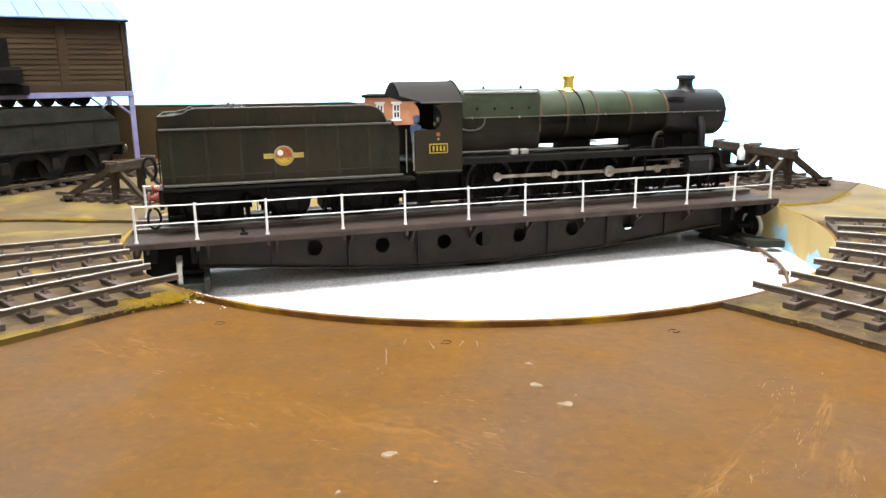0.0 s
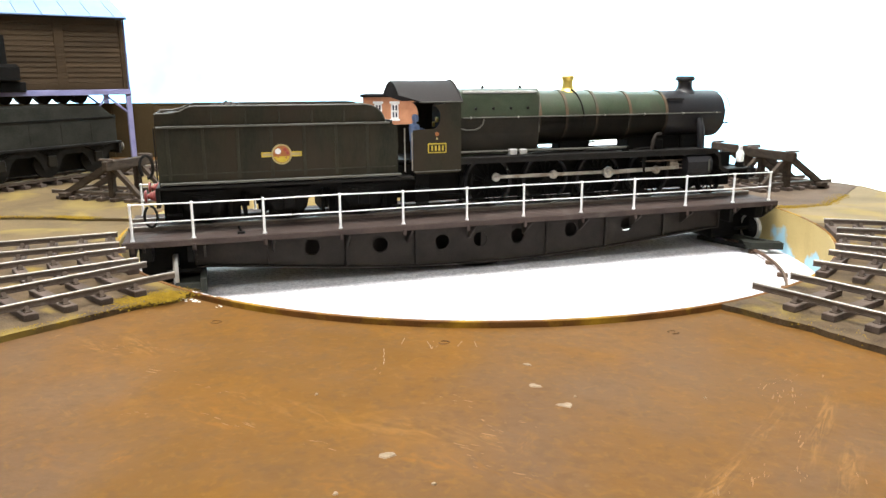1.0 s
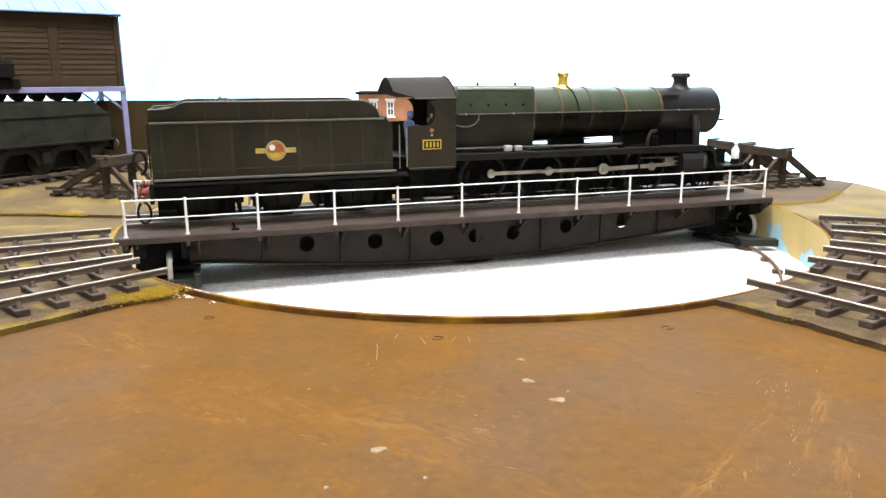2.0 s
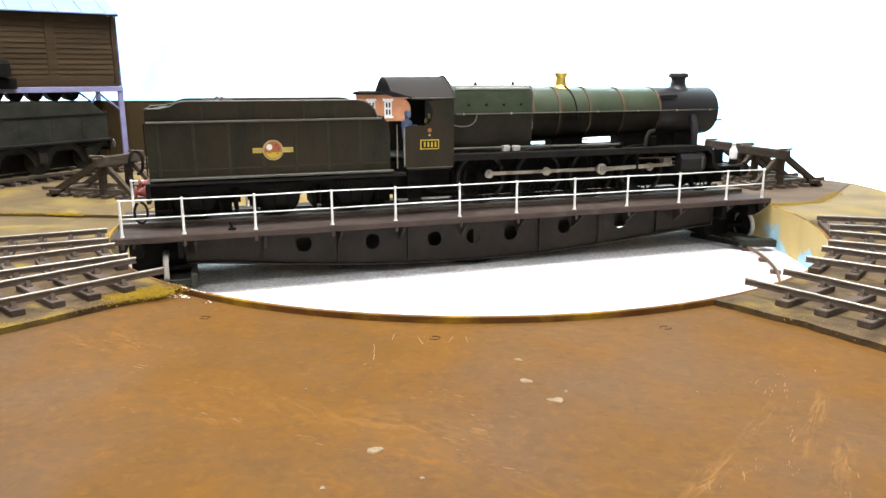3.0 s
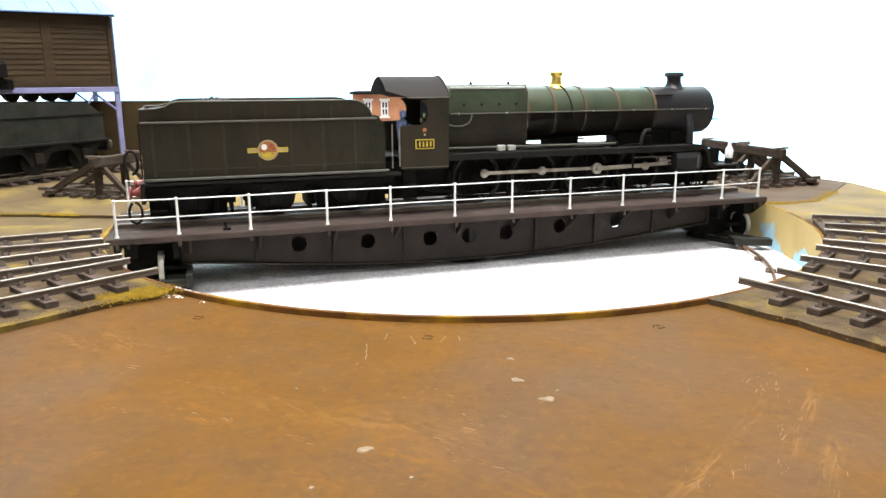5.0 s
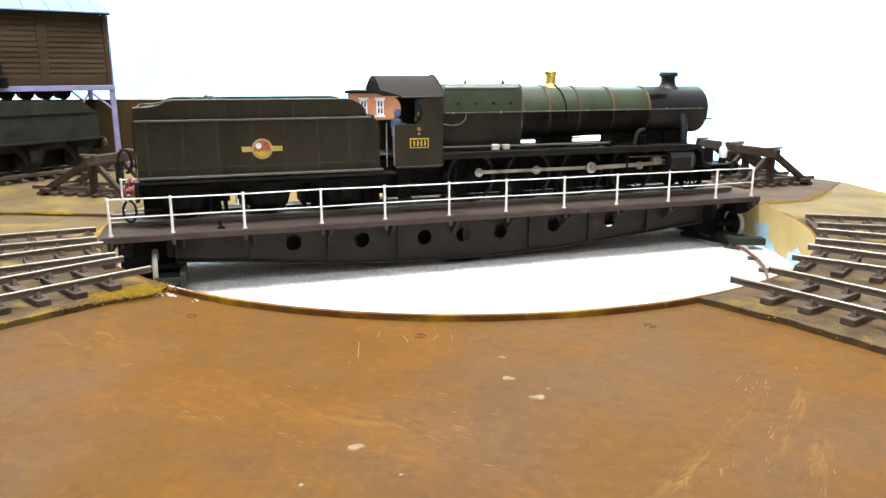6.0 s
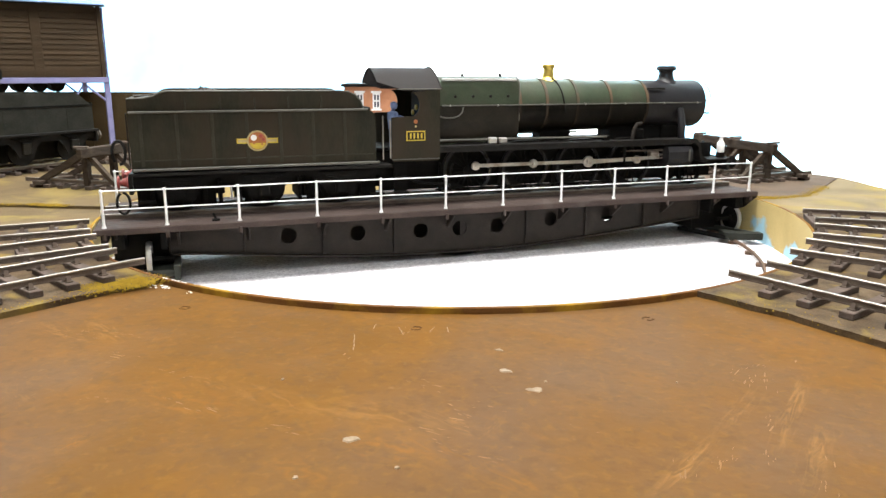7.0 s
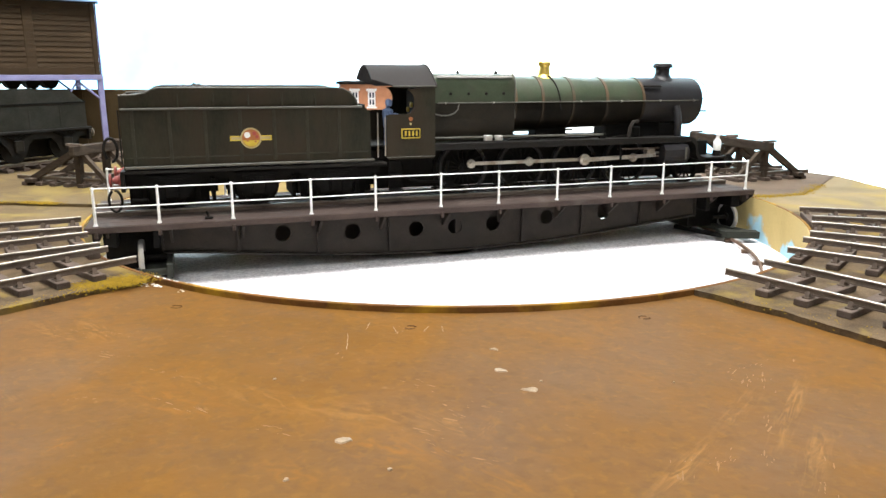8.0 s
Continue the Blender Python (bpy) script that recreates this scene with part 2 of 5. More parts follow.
TYRE = material("dark_steel_tyre", (0.02, 0.02, 0.022), (0.04, 0.04, 0.043), 120, 1500, 0.3, 0.8)
BOARD = board_material()
CORK = material("brown_trackbed", (0.042, 0.027, 0.015), (0.135, 0.094, 0.054), 70, 1000, 0.9, stain=(0.21, 0.148, 0.035), stain_at=(0.56, 0.74), stain_size=34, bump=0.6, spec=0.12)
BED_BROWN = material("worn_brown_trackbed", (0.085, 0.060, 0.042), (0.150, 0.108, 0.076), 36, 1000, 0.9, stain=(0.20, 0.145, 0.04), stain_at=(0.60, 0.74), stain_size=16, bump=0.5, spec=0.12)
SAND = material("pale_sand_cover", (0.150, 0.112, 0.060), (0.245, 0.188, 0.108), 30, 1000, 0.9, stain=(0.27, 0.20, 0.06), stain_at=(0.52, 0.66), stain_size=14, bump=0.5, spec=0.12)
CORK_PALE = material("sandy_trackbed", (0.096, 0.067, 0.034), (0.165, 0.118, 0.060), 30, 1000, 0.9, stain=(0.24, 0.175, 0.05), stain_at=(0.52, 0.66), stain_size=14, bump=0.5, spec=0.12)
RIM = material("brown_rim_strip", (0.10, 0.045, 0.014), (0.19, 0.085, 0.022), 60, 1000, 0.8, stain=(0.34, 0.20, 0.02), stain_at=(0.52, 0.62), stain_size=20, spec=0.12)
MOSS = material("yellow_scatter", (0.21, 0.135, 0.014), (0.34, 0.225, 0.024), 200, 1500, 0.95, bump=0.6, spec=0.12)
PIT_FLOOR = material("pale_gritted_pit_floor", (0.48, 0.46, 0.50), (0.97, 0.96, 0.98), 420, 1000, 0.9, bump=0.9)


def pit_wall_material():
    """Cream paint, flaked away on the east side from the foot of the wall up to an uneven line that bares pale blue."""
    m = material("cream_pit_wall", (0.45, 0.335, 0.125), (0.62, 0.48, 0.20), 20, 900, 0.8)
    n, link = m.node_tree.nodes, m.node_tree.links.new
    bsdf = n["Principled BSDF"]
    old = bsdf.inputs["Base Color"].links[0].from_socket
    tc, sep, t = n.new("ShaderNodeTexCoord"), n.new("ShaderNodeSeparateXYZ"), n.new("ShaderNodeTexNoise")
    t.inputs["Scale"].default_value, t.inputs["Detail"].default_value = 32.0, 4.0
    link(tc.outputs["Object"], sep.inputs[0])
    link(tc.outputs["Object"], t.inputs["Vector"])
    up, fac, x = n.new("ShaderNodeMath"), n.new("ShaderNodeMapRange"), n.new("ShaderNodeMix")
    up.operation, x.data_type = "MULTIPLY_ADD", "RGBA"
    link(sep.outputs["Z"], up.inputs[0])
    up.inputs[1].default_value = -16.0
    link(t.outputs["Fac"], up.inputs[2])
    fac.inputs["From Min"].default_value, fac.inputs["From Max"].default_value = 0.91, 0.98
    link(up.outputs[0], fac.inputs["Value"])
    east, kept = n.new("ShaderNodeMapRange"), n.new("ShaderNodeMath")
    east.inputs["From Min"].default_value, east.inputs["From Max"].default_value = 0.10, 0.18
    kept.operation = "MULTIPLY"
    link(sep.outputs["X"], east.inputs["Value"])
    link(east.outputs["Result"], kept.inputs[0])
    link(fac.outputs["Result"], kept.inputs[1])
    link(kept.outputs[0], x.inputs["Factor"])
    link(old, x.inputs[6])
    x.inputs[7].default_value = (0.40, 0.66, 0.80, 1)
    link(x.outputs[2], bsdf.inputs["Base Color"])
    return m


PIT_WALL = pit_wall_material()
BRICK = material("orange_brick", (0.36, 0.15, 0.07), (0.50, 0.23, 0.12), 90, 900, 0.85)
RUST = material("rust", (0.075, 0.045, 0.028), (0.15, 0.092, 0.058), 120, 1200, 0.85)


# ---- mesh helpers (millimetres) ----
def box(bm, x0, x1, y0, y1, z0, z1, bevel=0.0):
    vs = [bm.verts.new((x, y, z)) for z in (z0, z1) for y in (y0, y1) for x in (x0, x1)]
    fs = [bm.faces.new([vs[i] for i in f]) for f in ((0, 2, 3, 1), (4, 5, 7, 6), (0, 1, 5, 4), (2, 6, 7, 3), (0, 4, 6, 2), (1, 3, 7, 5))]
    if bevel:
        es = list({e for f in fs for e in f.edges})
        bmesh.ops.bevel(bm, geom=es, offset=bevel, segments=1, affect="EDGES", profile=0.5)
    return bm


def prism(bm, pts, axis, a, b):
    """A flat outline pulled along an axis from a to b. axis y: the outline is (x, z); axis x: (y, z); axis z: (x, y)."""
    put = {"y": lambda p, d: (p[0], d, p[1]), "x": lambda p, d: (d, p[0], p[1]), "z": lambda p, d: (p[0], p[1], d)}[axis]
    lo, hi = [bm.verts.new(put(p, a)) for p in pts], [bm.verts.new(put(p, b)) for p in pts]
    k = len(pts)
    bm.faces.new(lo), bm.faces.new(hi[::-1])
    for i in range(k):
        bm.faces.new((lo[i], hi[i], hi[(i + 1) % k], lo[(i + 1) % k]))
    return bm


def rod(bm, p, q, r, seg=8, r2=None):
    p, q = Vector(p), Vector(q)
    turn = (q - p).to_track_quat("Z", "Y").to_matrix()
    r2 = r if r2 is None else r2
    rings = []
    for c, rr in ((p, r), (q, r2)):
        rings.append([bm.verts.new(c + turn @ Vector((rr * math.cos(2 * math.pi * i / seg), rr * math.sin(2 * math.pi * i / seg), 0))) for i in range(seg)])
    for i in range(seg):
        f = bm.faces.new((rings[0][i], rings[0][(i + 1) % seg], rings[1][(i + 1) % seg], rings[1][i]))
        f.smooth = seg > 6
    bm.faces.new(rings[0][::-1]), bm.faces.new(rings[1])
    return bm


def tube(bm, pts, r, seg=8):
    """A bent round bar through the points, in one skin."""
    pts = [Vector(p) for p in pts]
    rings, side = [], None
    for i, p in enumerate(pts):
        way = (pts[min(i + 1, len(pts) - 1)] - pts[max(i - 1, 0)]).normalized()
        if side is None:
            side = way.orthogonal().normalized()
        side = (side - way * side.dot(way)).normalized()
        up = way.cross(side)
        rings.append([bm.verts.new(p + (side * math.cos(2 * math.pi * k / seg) + up * math.sin(2 * math.pi * k / seg)) * r) for k in range(seg)])
    for a, b in zip(rings, rings[1:]):
        for k in range(seg):
            bm.faces.new((a[k], a[(k + 1) % seg], b[(k + 1) % seg], b[k])).smooth = True
    bm.faces.new(rings[0][::-1]), bm.faces.new(rings[-1])
    return bm


def lathe(bm, profile, at=(0, 0, 0), axis="z", seg=32, closed=True):
    """Turn a profile of (radius, height) round an axis through a point."""
    put = {"z": lambda r, h, c, s: (r * c, r * s, h), "x": lambda r, h, c, s: (h, r * c, r * s), "y": lambda r, h, c, s: (r * c, h, r * s)}[axis]
    rings = []
    for r, h in profile:
        rings.append([bm.verts.new(Vector(at) + Vector(put(r, h, math.cos(2 * math.pi * i / seg), math.sin(2 * math.pi * i / seg)))) for i in range(seg)])
    for a, b in zip(rings, rings[1:]):
        for i in range(seg):
            f = bm.faces.new((a[i], a[(i + 1) % seg], b[(i + 1) % seg], b[i]))
            f.smooth = True
    if closed:
        bm.faces.new(rings[0][::-1]), bm.faces.new(rings[-1])
    return bm


def mesh_of(name, bm, mat, sharp=32):
    bmesh.ops.recalc_face_normals(bm, faces=bm.faces)
    me = bpy.data.meshes.new(name)
    for v in bm.verts:
        v.co *= MM
    bm.to_mesh(me)
    bm.free()
    me.materials.append(mat)
    if any(p.use_smooth for p in me.polygons):
        me.set_sharp_from_angle(angle=radians(sharp))
    return me


def part(name, bm, mat, parent=None, label=""):
    ob = new(name, mesh_of(name, bm, mat))
    if parent:
        ob.parent = parent
    if label:
        ob["label"] = label
    return ob


def group_at(name, x, y, z=0.0, turn=0.0):
    ob = new(name)
    ob.empty_display_size = 0.01
    ob.matrix_basis = pose(x * MM, y * MM, z * MM, 0, 0, turn)
    return ob


def B():
    return bmesh.new()


def arc(cx, cz, r, a0, a1, k):
    return [(cx + r * math.cos(radians(a0 + (a1 - a0) * i / k)), cz + r * math.sin(radians(a0 + (a1 - a0) * i / k))) for i in range(k + 1)]


# ---- the room ----
def room():
    x0, x1, y0, y1, z0, z1 = -1700, 1800, -2000, 1000, -900, 1450
    tagged(part("floor", box(B(), x0, x1, y0, y1, z0 - 60, z0), material("floor_boards", (0.2, 0.15, 0.1), (0.3, 0.23, 0.16), 5, 80, 0.6)), "plain wooden floor of the layout room", "floor", kind="structure")
    tagged(part("ceiling", box(B(), x0, x1, y0, y1, z1, z1 + 60), WALL_PAINT), "plain grey-beige painted ceiling", "ceiling", kind="structure")
    tagged(part("wall_north", box(B(), x0, x1, y1, y1 + 80, z0, z1), WALL_PAINT), "plain grey-beige painted room wall", "wall", kind="structure")
    bm = B()
    for a0, a1, c0, c1 in ((x0, -750, z0, z1), (950, x1, z0, z1), (-750, 950, z0, 755), (-750, 950, 1205, z1)):
        box(bm, a0, a1, y0 - 80, y0, c0, c1)
    tagged(part("wall_south", bm, WALL_PAINT), "plain grey-beige painted room wall with a window opening", "wall", kind="structure")
    win = group_at("window_1", 100, y0 - 40)
    for a0, a1, c0, c1 in ((-850, -800, 755, 1205), (800, 850, 755, 1205), (-800, 800, 755, 795), (-800, 800, 1165, 1205), (-25, 25, 795, 1165)):
        part("window_frame", box(B(), a0, a1, -30, 30, c0, c1, 3), WHITE, win)
    tagged(win, "white framed window of the layout room", "window", kind="structure")
    tagged(part("wall_west", box(B(), x0 - 80, x0, y0, y1, z0, z1), WALL_PAINT), "plain grey-beige painted room wall", "wall", kind="structure")
    tagged(part("wall_east", box(B(), x1, x1 + 80, y0, y1, z0, z1), WALL_PAINT), "plain grey-beige painted room wall", "wall", kind="structure")
    # pale curved backscene sheet behind the layout, made to glow though no lamp
    bm = B()
    pts = [(-1650, 780)] + arc(-1450, 760, 200, 180, 90, 8) + arc(1550, 760, 200, 90, 0, 8) + [(1750, 780)]
    lo, hi = [bm.verts.new((x, y, -880)) for x, y in pts], [bm.verts.new((x, y, 1250)) for x, y in pts]
    for i in range(len(pts) - 1):
        bm.faces.new((lo[i], lo[i + 1], hi[i + 1], hi[i])).smooth = True
    bmesh.ops.solidify(bm, geom=bm.faces[:], thickness=4)
    tagged(part("backdrop", bm, BACKSCENE), "white and pale blue painted sky backscene with an added glow, behind the layout", "backdrop", kind="structure")
    for nm, x, y in (("ceiling_lamp", -50, -50), ("ceiling_lamp", -100, -1100)):
        lamp = group_at(nm, x, y, 1450)
        part("housing", box(B(), -480, 480, -280, 280, -28, -2, 4), WHITE, lamp)
        part("diffuser", box(B(), -460, 460, -260, 260, -38, -29, 3), LAMP_GLOW, lamp)
        tagged(lamp, "white ceiling panel lamp with a frosted diffuser", "lamp", group="ceiling lamps")


room()


# ---- the baseboard with its round pit ----
PIT_R, FLOOR_Z, BOARD_Z = 257.0, -34.0, BOARD_TOP
EDGE = [(900, -420), (470, -330), (404, -120), (405, 100), (402, 150), (396, 163), (376, 192), (348, 240), (250, 330), (60, 520), (-1300, 520), (-1300, -1000), (900, -1000)]


def edge_at(deg):
    """Where the way from the pit's centre meets the outline of the board."""
    d = Vector((math.cos(radians(deg)), math.sin(radians(deg))))
    best = None
    for (ax, ay), (bx, by) in zip(EDGE, EDGE[1:] + EDGE[:1]):
        e = Vector((bx - ax, by - ay))
        det = d.x * -e.y + e.x * d.y
        if abs(det) < 1e-9:
            continue
        s = (ax * -e.y + e.x * ay) / det
        u = (d.x * ay - d.y * ax) / det
        if s > 0 and -1e-6 <= u <= 1 + 1e-6 and (best is None or s < best):
            best = s
    return d * best


def baseboard():
    bm, k = B(), 180
    angles = sorted([i * 2.0 for i in range(k)] + [math.degrees(math.atan2(y, x)) % 360 for x, y in EDGE])
    rings = []
    for a in angles:
        c, s = math.cos(radians(a)), math.sin(radians(a))
        o = edge_at(a)
        r = PIT_R + 1.5
        rings.append([bm.verts.new(p) for p in ((r * c, r * s, -45), (r * c, r * s, BOARD_Z), (o.x, o.y, BOARD_Z), (o.x, o.y, -45))])
    for a, b in zip(rings, rings[1:] + rings[:1]):
        for i in range(3):
            bm.faces.new((a[i], a[i + 1], b[i + 1], b[i]))
    tagged(part("ground", bm, BOARD), "brown painted baseboard, scratched and stained orange", "ground", kind="structure")
    tagged(part("plinth", box(B(), -1150, 330, -900, 300, -899, -46, 4), material("plain_plinth", (0.10, 0.08, 0.06), (0.16, 0.13, 0.10), 8, 90, 0.8)), "plain wooden plinth that carries the baseboard", "plinth", kind="structure")
    # pit floor and wall
    tagged(part("pit_floor", lathe(B(), [(PIT_R + 2, FLOOR_Z - 6), (PIT_R + 2, FLOOR_Z), (0.5, FLOOR_Z)], seg=96), PIT_FLOOR),
           "white gritted floor of the turntable pit", "pit floor", kind="structure")
    tagged(part("pit_wall", lathe(B(), [(PIT_R + 1.4, FLOOR_Z), (PIT_R, FLOOR_Z), (PIT_R, -0.4), (PIT_R + 1.4, -0.4)], seg=160, closed=False), PIT_WALL),
           "cream pit wall with flaking pale blue patches", "pit wall", kind="structure")
    tagged(part("trim", lathe(B(), [(PIT_R + 0.2, -3.2), (PIT_R + 0.2, -0.1), (PIT_R + 0.5, 0.1), (PIT_R + 1.9, 0.0), (PIT_R + 2.2, -0.4), (PIT_R + 2.3, -3.2)], seg=180, closed=False), RIM),
           "thin brown rim strip round the pit edge", "rim", kind="structure")


baseboard()


def outline(pts, step=6.0, rough=1.0, seed=3):
    """An outline with its long sides cut up and a little uneven, as cork is when cut by hand."""
    rnd, out = random.Random(seed), []
    for (ax, ay), (bx, by) in zip(pts, pts[1:]):
        k = max(1, int(math.hypot(bx - ax, by - ay) / step))
        for i in range(k):
            j = 0 if i == 0 else rough
            out.append((ax + (bx - ax) * i / k + rnd.uniform(-j, j), ay + (by - ay) * i / k + rnd.uniform(-j, j)))
    return out + [pts[-1]]


def rim_points(a0, a1, k, r=PIT_R + 2.6):
    return [(r * math.cos(radians(a0 + (a1 - a0) * i / k)), r * math.sin(radians(a0 + (a1 - a0) * i / k))) for i in range(k + 1)]


def trackbed(name, pts, mat, label, seed):
    bm = B()
    prism(bm, pts, "z", BOARD_Z, -0.1)
    return tagged(part(name, bm, mat), label, "trackbed", group="trackbeds", kind="structure")


trackbed("trackbed", rim_points(234, 200, 16) + outline([(-246, -86), (-420, -140), (-560, -200), (-560, -520), (-430, -520), (-290, -365), (-207, -273)], seed=1), CORK, "brown cork trackbed with yellow moss along its edge", 1)
trackbed("trackbed", rim_points(-63.5, -7, 20) + outline([(330, -30), (398, -60), (400, -110), (460, -320), (330, -420), (215, -374), (162.5, -295.5), (140, -261), (117.5, -235)], seed=2), CORK, "brown cork trackbed with yellow moss along its edge", 2)
trackbed("trackbed", rim_points(182, 150, 12) + outline([(-240, 150), (-250, 330), (-1100, 330), (-1100, 15), (-480, 6), (-330, 1), (-300, -4)], seed=3), CORK_PALE, "sandy trackbed with a yellow scattered edge", 3)
trackbed("trackbed", rim_points(8, 48, 14) + outline([(200, 262), (262, 285), (345, 236), (373, 189), (392, 160), (347, 101), (306, 49), (267, 36)], seed=4), BED_BROWN, "worn brown trackbed with a yellow scattered edge", 4)


for pts in (rim_points(199, 183, 8) + outline([(-285, 12), (-330, 14), (-480, 20), (-1000, 28), (-1000, -260), (-560, -216), (-420, -156), (-262, -104)], seed=5),
            rim_points(-6, 8, 6) + outline([(272, 50), (300, 66), (338, 112), (380, 165), (396, 161), (398, 100), (397, -74), (330, -44)], seed=6)):
    tagged(part("sandy_ground", prism(B(), pts, "z", BOARD_Z - 0.5, BOARD_Z + (0.5 if pts[0][0] < 0 else 2.2)), CORK_PALE if pts[0][0] < 0 else SAND), "sandy yellow ground cover between the trackbeds", "ground cover", group="ground cover", kind="structure")


def scatter(line, count, spread, seed, label):
    """Loose yellow scatter glued along an edge."""
    rnd, bm = random.Random(seed), B()
    for _ in range(count * 4):
        i = rnd.randrange(len(line) - 1)
        f = rnd.random()
        x = line[i][0] + (line[i + 1][0] - line[i][0]) * f + rnd.gauss(0, spread)
        y = line[i][1] + (line[i + 1][1] - line[i][1]) * f + rnd.gauss(0, spread)
        r = rnd.uniform(0.2, 0.7)
        z = -0.1
        vs = [bm.verts.new((x + r * math.cos(a + rnd.random()), y + r * math.sin(a + rnd.random()), z - 0.3)) for a in (0, 1.57, 3.14, 4.71)]
        top = bm.verts.new((x, y, z + r * 0.7))
        for k in range(4):
            bm.faces.new((vs[k], vs[(k + 1) % 4], top))
    return tagged(part("moss", bm, MOSS), label, "moss", kind="stuff")


scatter([(-158, -214), (-166, -219), (-180, -228)], 900, 4.6, 5, "clumps of yellow moss scatter on the trackbed")
scatter([(-172, -229), (-212, -272), (-266, -326)], 70, 2.4, 6, "clumps of yellow moss scatter on the trackbed")
scatter([(130, -240), (164, -284), (215, -345)], 30, 4.5, 7, "clumps of yellow moss scatter on the trackbed")
scatter([(-300, -3), (-330, 2), (-480, 8)], 420, 2.4, 8, "yellow moss scatter along the trackbed edge")
scatter([(262, 39), (270, 38), (306, 51), (347, 103)], 420, 3.0, 9, "yellow moss scatter along the trackbed edge")


# ---- chips, scratches and old screw holes in the paint of the board ----
BARE = material("bared_orange_board", (0.145, 0.068, 0.014), (0.215, 0.105, 0.026), 300, 2500, 0.8)
RING_GRIME = material("grimy_brown_ring", (0.050, 0.024, 0.008), (0.085, 0.042, 0.014), 200, 1500, 0.8, spec=0.12)
CHIP = material("pale_paint_flake", (0.15, 0.10, 0.05), (0.30, 0.22, 0.14), 300, 2500, 0.7)


def flake(bm, x, y, r, rnd, long=1.0, turn=0.0, h=0.25, z=BOARD_Z):
    k = rnd.randint(6, 9)
    ring = []
    for i in range(k):
        q = 2 * math.pi * i / k
        d = r * rnd.uniform(0.55, 1.15)
        p = Vector((d * long * math.cos(q), d * math.sin(q))) @ Matrix.Rotation(-turn, 2)
        ring.append((x + p.x, y + p.y))
    lo = [bm.verts.new((px, py, z - 0.02)) for px, py in ring]
    hi = [bm.verts.new((x + (px - x) * 0.8, y + (py - y) * 0.8, z + h * rnd.uniform(0.7, 1.2))) for px, py in ring]
    bm.faces.new(hi)
    for i in range(k):
        bm.faces.new((lo[i], lo[(i + 1) % k], hi[(i + 1) % k], hi[i]))


def board_marks():
    rnd = random.Random(21)
    # single flakes that stand out
    for x, y, r, lg in ((14.9, -323.7, 2.2, 1.3), (23.9, -339.8, 2.3, 1.6), (-35.4, -374.9, 2.0, 1.4), (-64.7, -330.9, 0.8, 1.0), (14.0, -303.0, 1.3, 2.0),
                        (-21.0, -391.0, 0.9, 1.2), (-48.0, -396.0, 0.9, 1.2), (28.0, -333.0, 0.6, 1.0), (74.0, -334.0, 0.6, 1.0)):
        bm = B()
        flake(bm, x, y, r, rnd, lg, rnd.uniform(-0.6, 0.2), 0.4)
        ob = part("paint_flake", bm, CHIP)
        tagged(ob, "pale flake of paint lying on the board", "flake", group="paint flakes")
    # fields of fine scratches: centre, spread, direction, count
    bm = B()
    fields = ((-95, -347, 20, 8, -0.42, 16), (-158, -284, 15, 5, -0.35, 16), (-20, -362, 34, 16, -0.52, 30), (100, -345, 7, 18, 1.02, 26), (68, -384, 10, 10, 0.95, 18),
              (95, -392, 7, 12, 1.2, 16), (-45, -296, 3, 9, 1.45, 5), (-10, -381, 30, 12, -0.5, 24), (-110, -310, 50, 20, -0.4, 14),
              (-25, -281, 14, 3, 0.9, 7), (125, -330, 18, 14, 0.9, 8))
    for cx, cy, sx, sy, turn, count in fields:
        for k in range(count):
            # scratches come in bunches that share a place and a direction
            if k % 7 == 0:
                bx, by, bt = cx + rnd.gauss(0, sx * 0.7), cy + rnd.gauss(0, sy * 0.7), turn + rnd.gauss(0, 0.16)
            t = bt + rnd.gauss(0, 0.08)
            along, aside = rnd.gauss(0, 4.0), rnd.gauss(0, 1.6)
            x, y = bx + along * math.cos(t) - aside * math.sin(t), by + along * math.sin(t) + aside * math.cos(t)
            flake(bm, x, y, rnd.uniform(0.10, 0.24) * rnd.choice((1, 1, 1, 2.0)), rnd, rnd.uniform(3.0, 11.0), t, 0.01)
    tagged(part("scratches", bm, BARE), "orange scratches worn through the brown paint", "scratches", kind="stuff")
    # single pale scratches
    bm = B()
    for x0, y0, x1, y1 in ((-44.5, -285.1, -42.8, -302.7), (-36.4, -272.0, -37.5, -279.7), (-26.6, -276.4, -24.2, -285.3), (-11.6, -275.9, -13.3, -282.8), (-6.0, -276.0, -5.3, -282.9)):
        for i in range(5):
            f = (i + 0.5) / 5
            flake(bm, x0 + (x1 - x0) * f + rnd.gauss(0, 0.15), y0 + (y1 - y0) * f, 0.22, rnd, math.hypot(x1 - x0, y1 - y0) / 1.6, math.atan2(y1 - y0, x1 - x0), 0.03)
    tagged(part("pale_scratches", bm, CHIP), "pale scratches cut through the brown paint", "scratches", kind="stuff")
    # dark rings left by screws
    for x, y in ((-125.8, -250.3), (-19.2, -277.9), (82.9, -265.2)):
        bm, a0 = B(), rnd.uniform(0, 360)
        for start, sweep in ((a0, 150), (a0 + 190, 110)):
            pts = []
            for i in range(9):
                a, d = radians(start + sweep * i / 8), 1.9 + rnd.uniform(-0.35, 0.35)
                pts.append((x + 1.25 * d * math.cos(a), y + d * math.sin(a), BOARD_Z + 0.05))
            tube(bm, pts, rnd.uniform(0.2, 0.32), 6)
        tagged(part("screw_ring", bm, RING_GRIME), "dark ring around a filled screw hole", "screw hole", group="screw holes")
    # white flakes and crumbs by the pit rim
    bm = B()
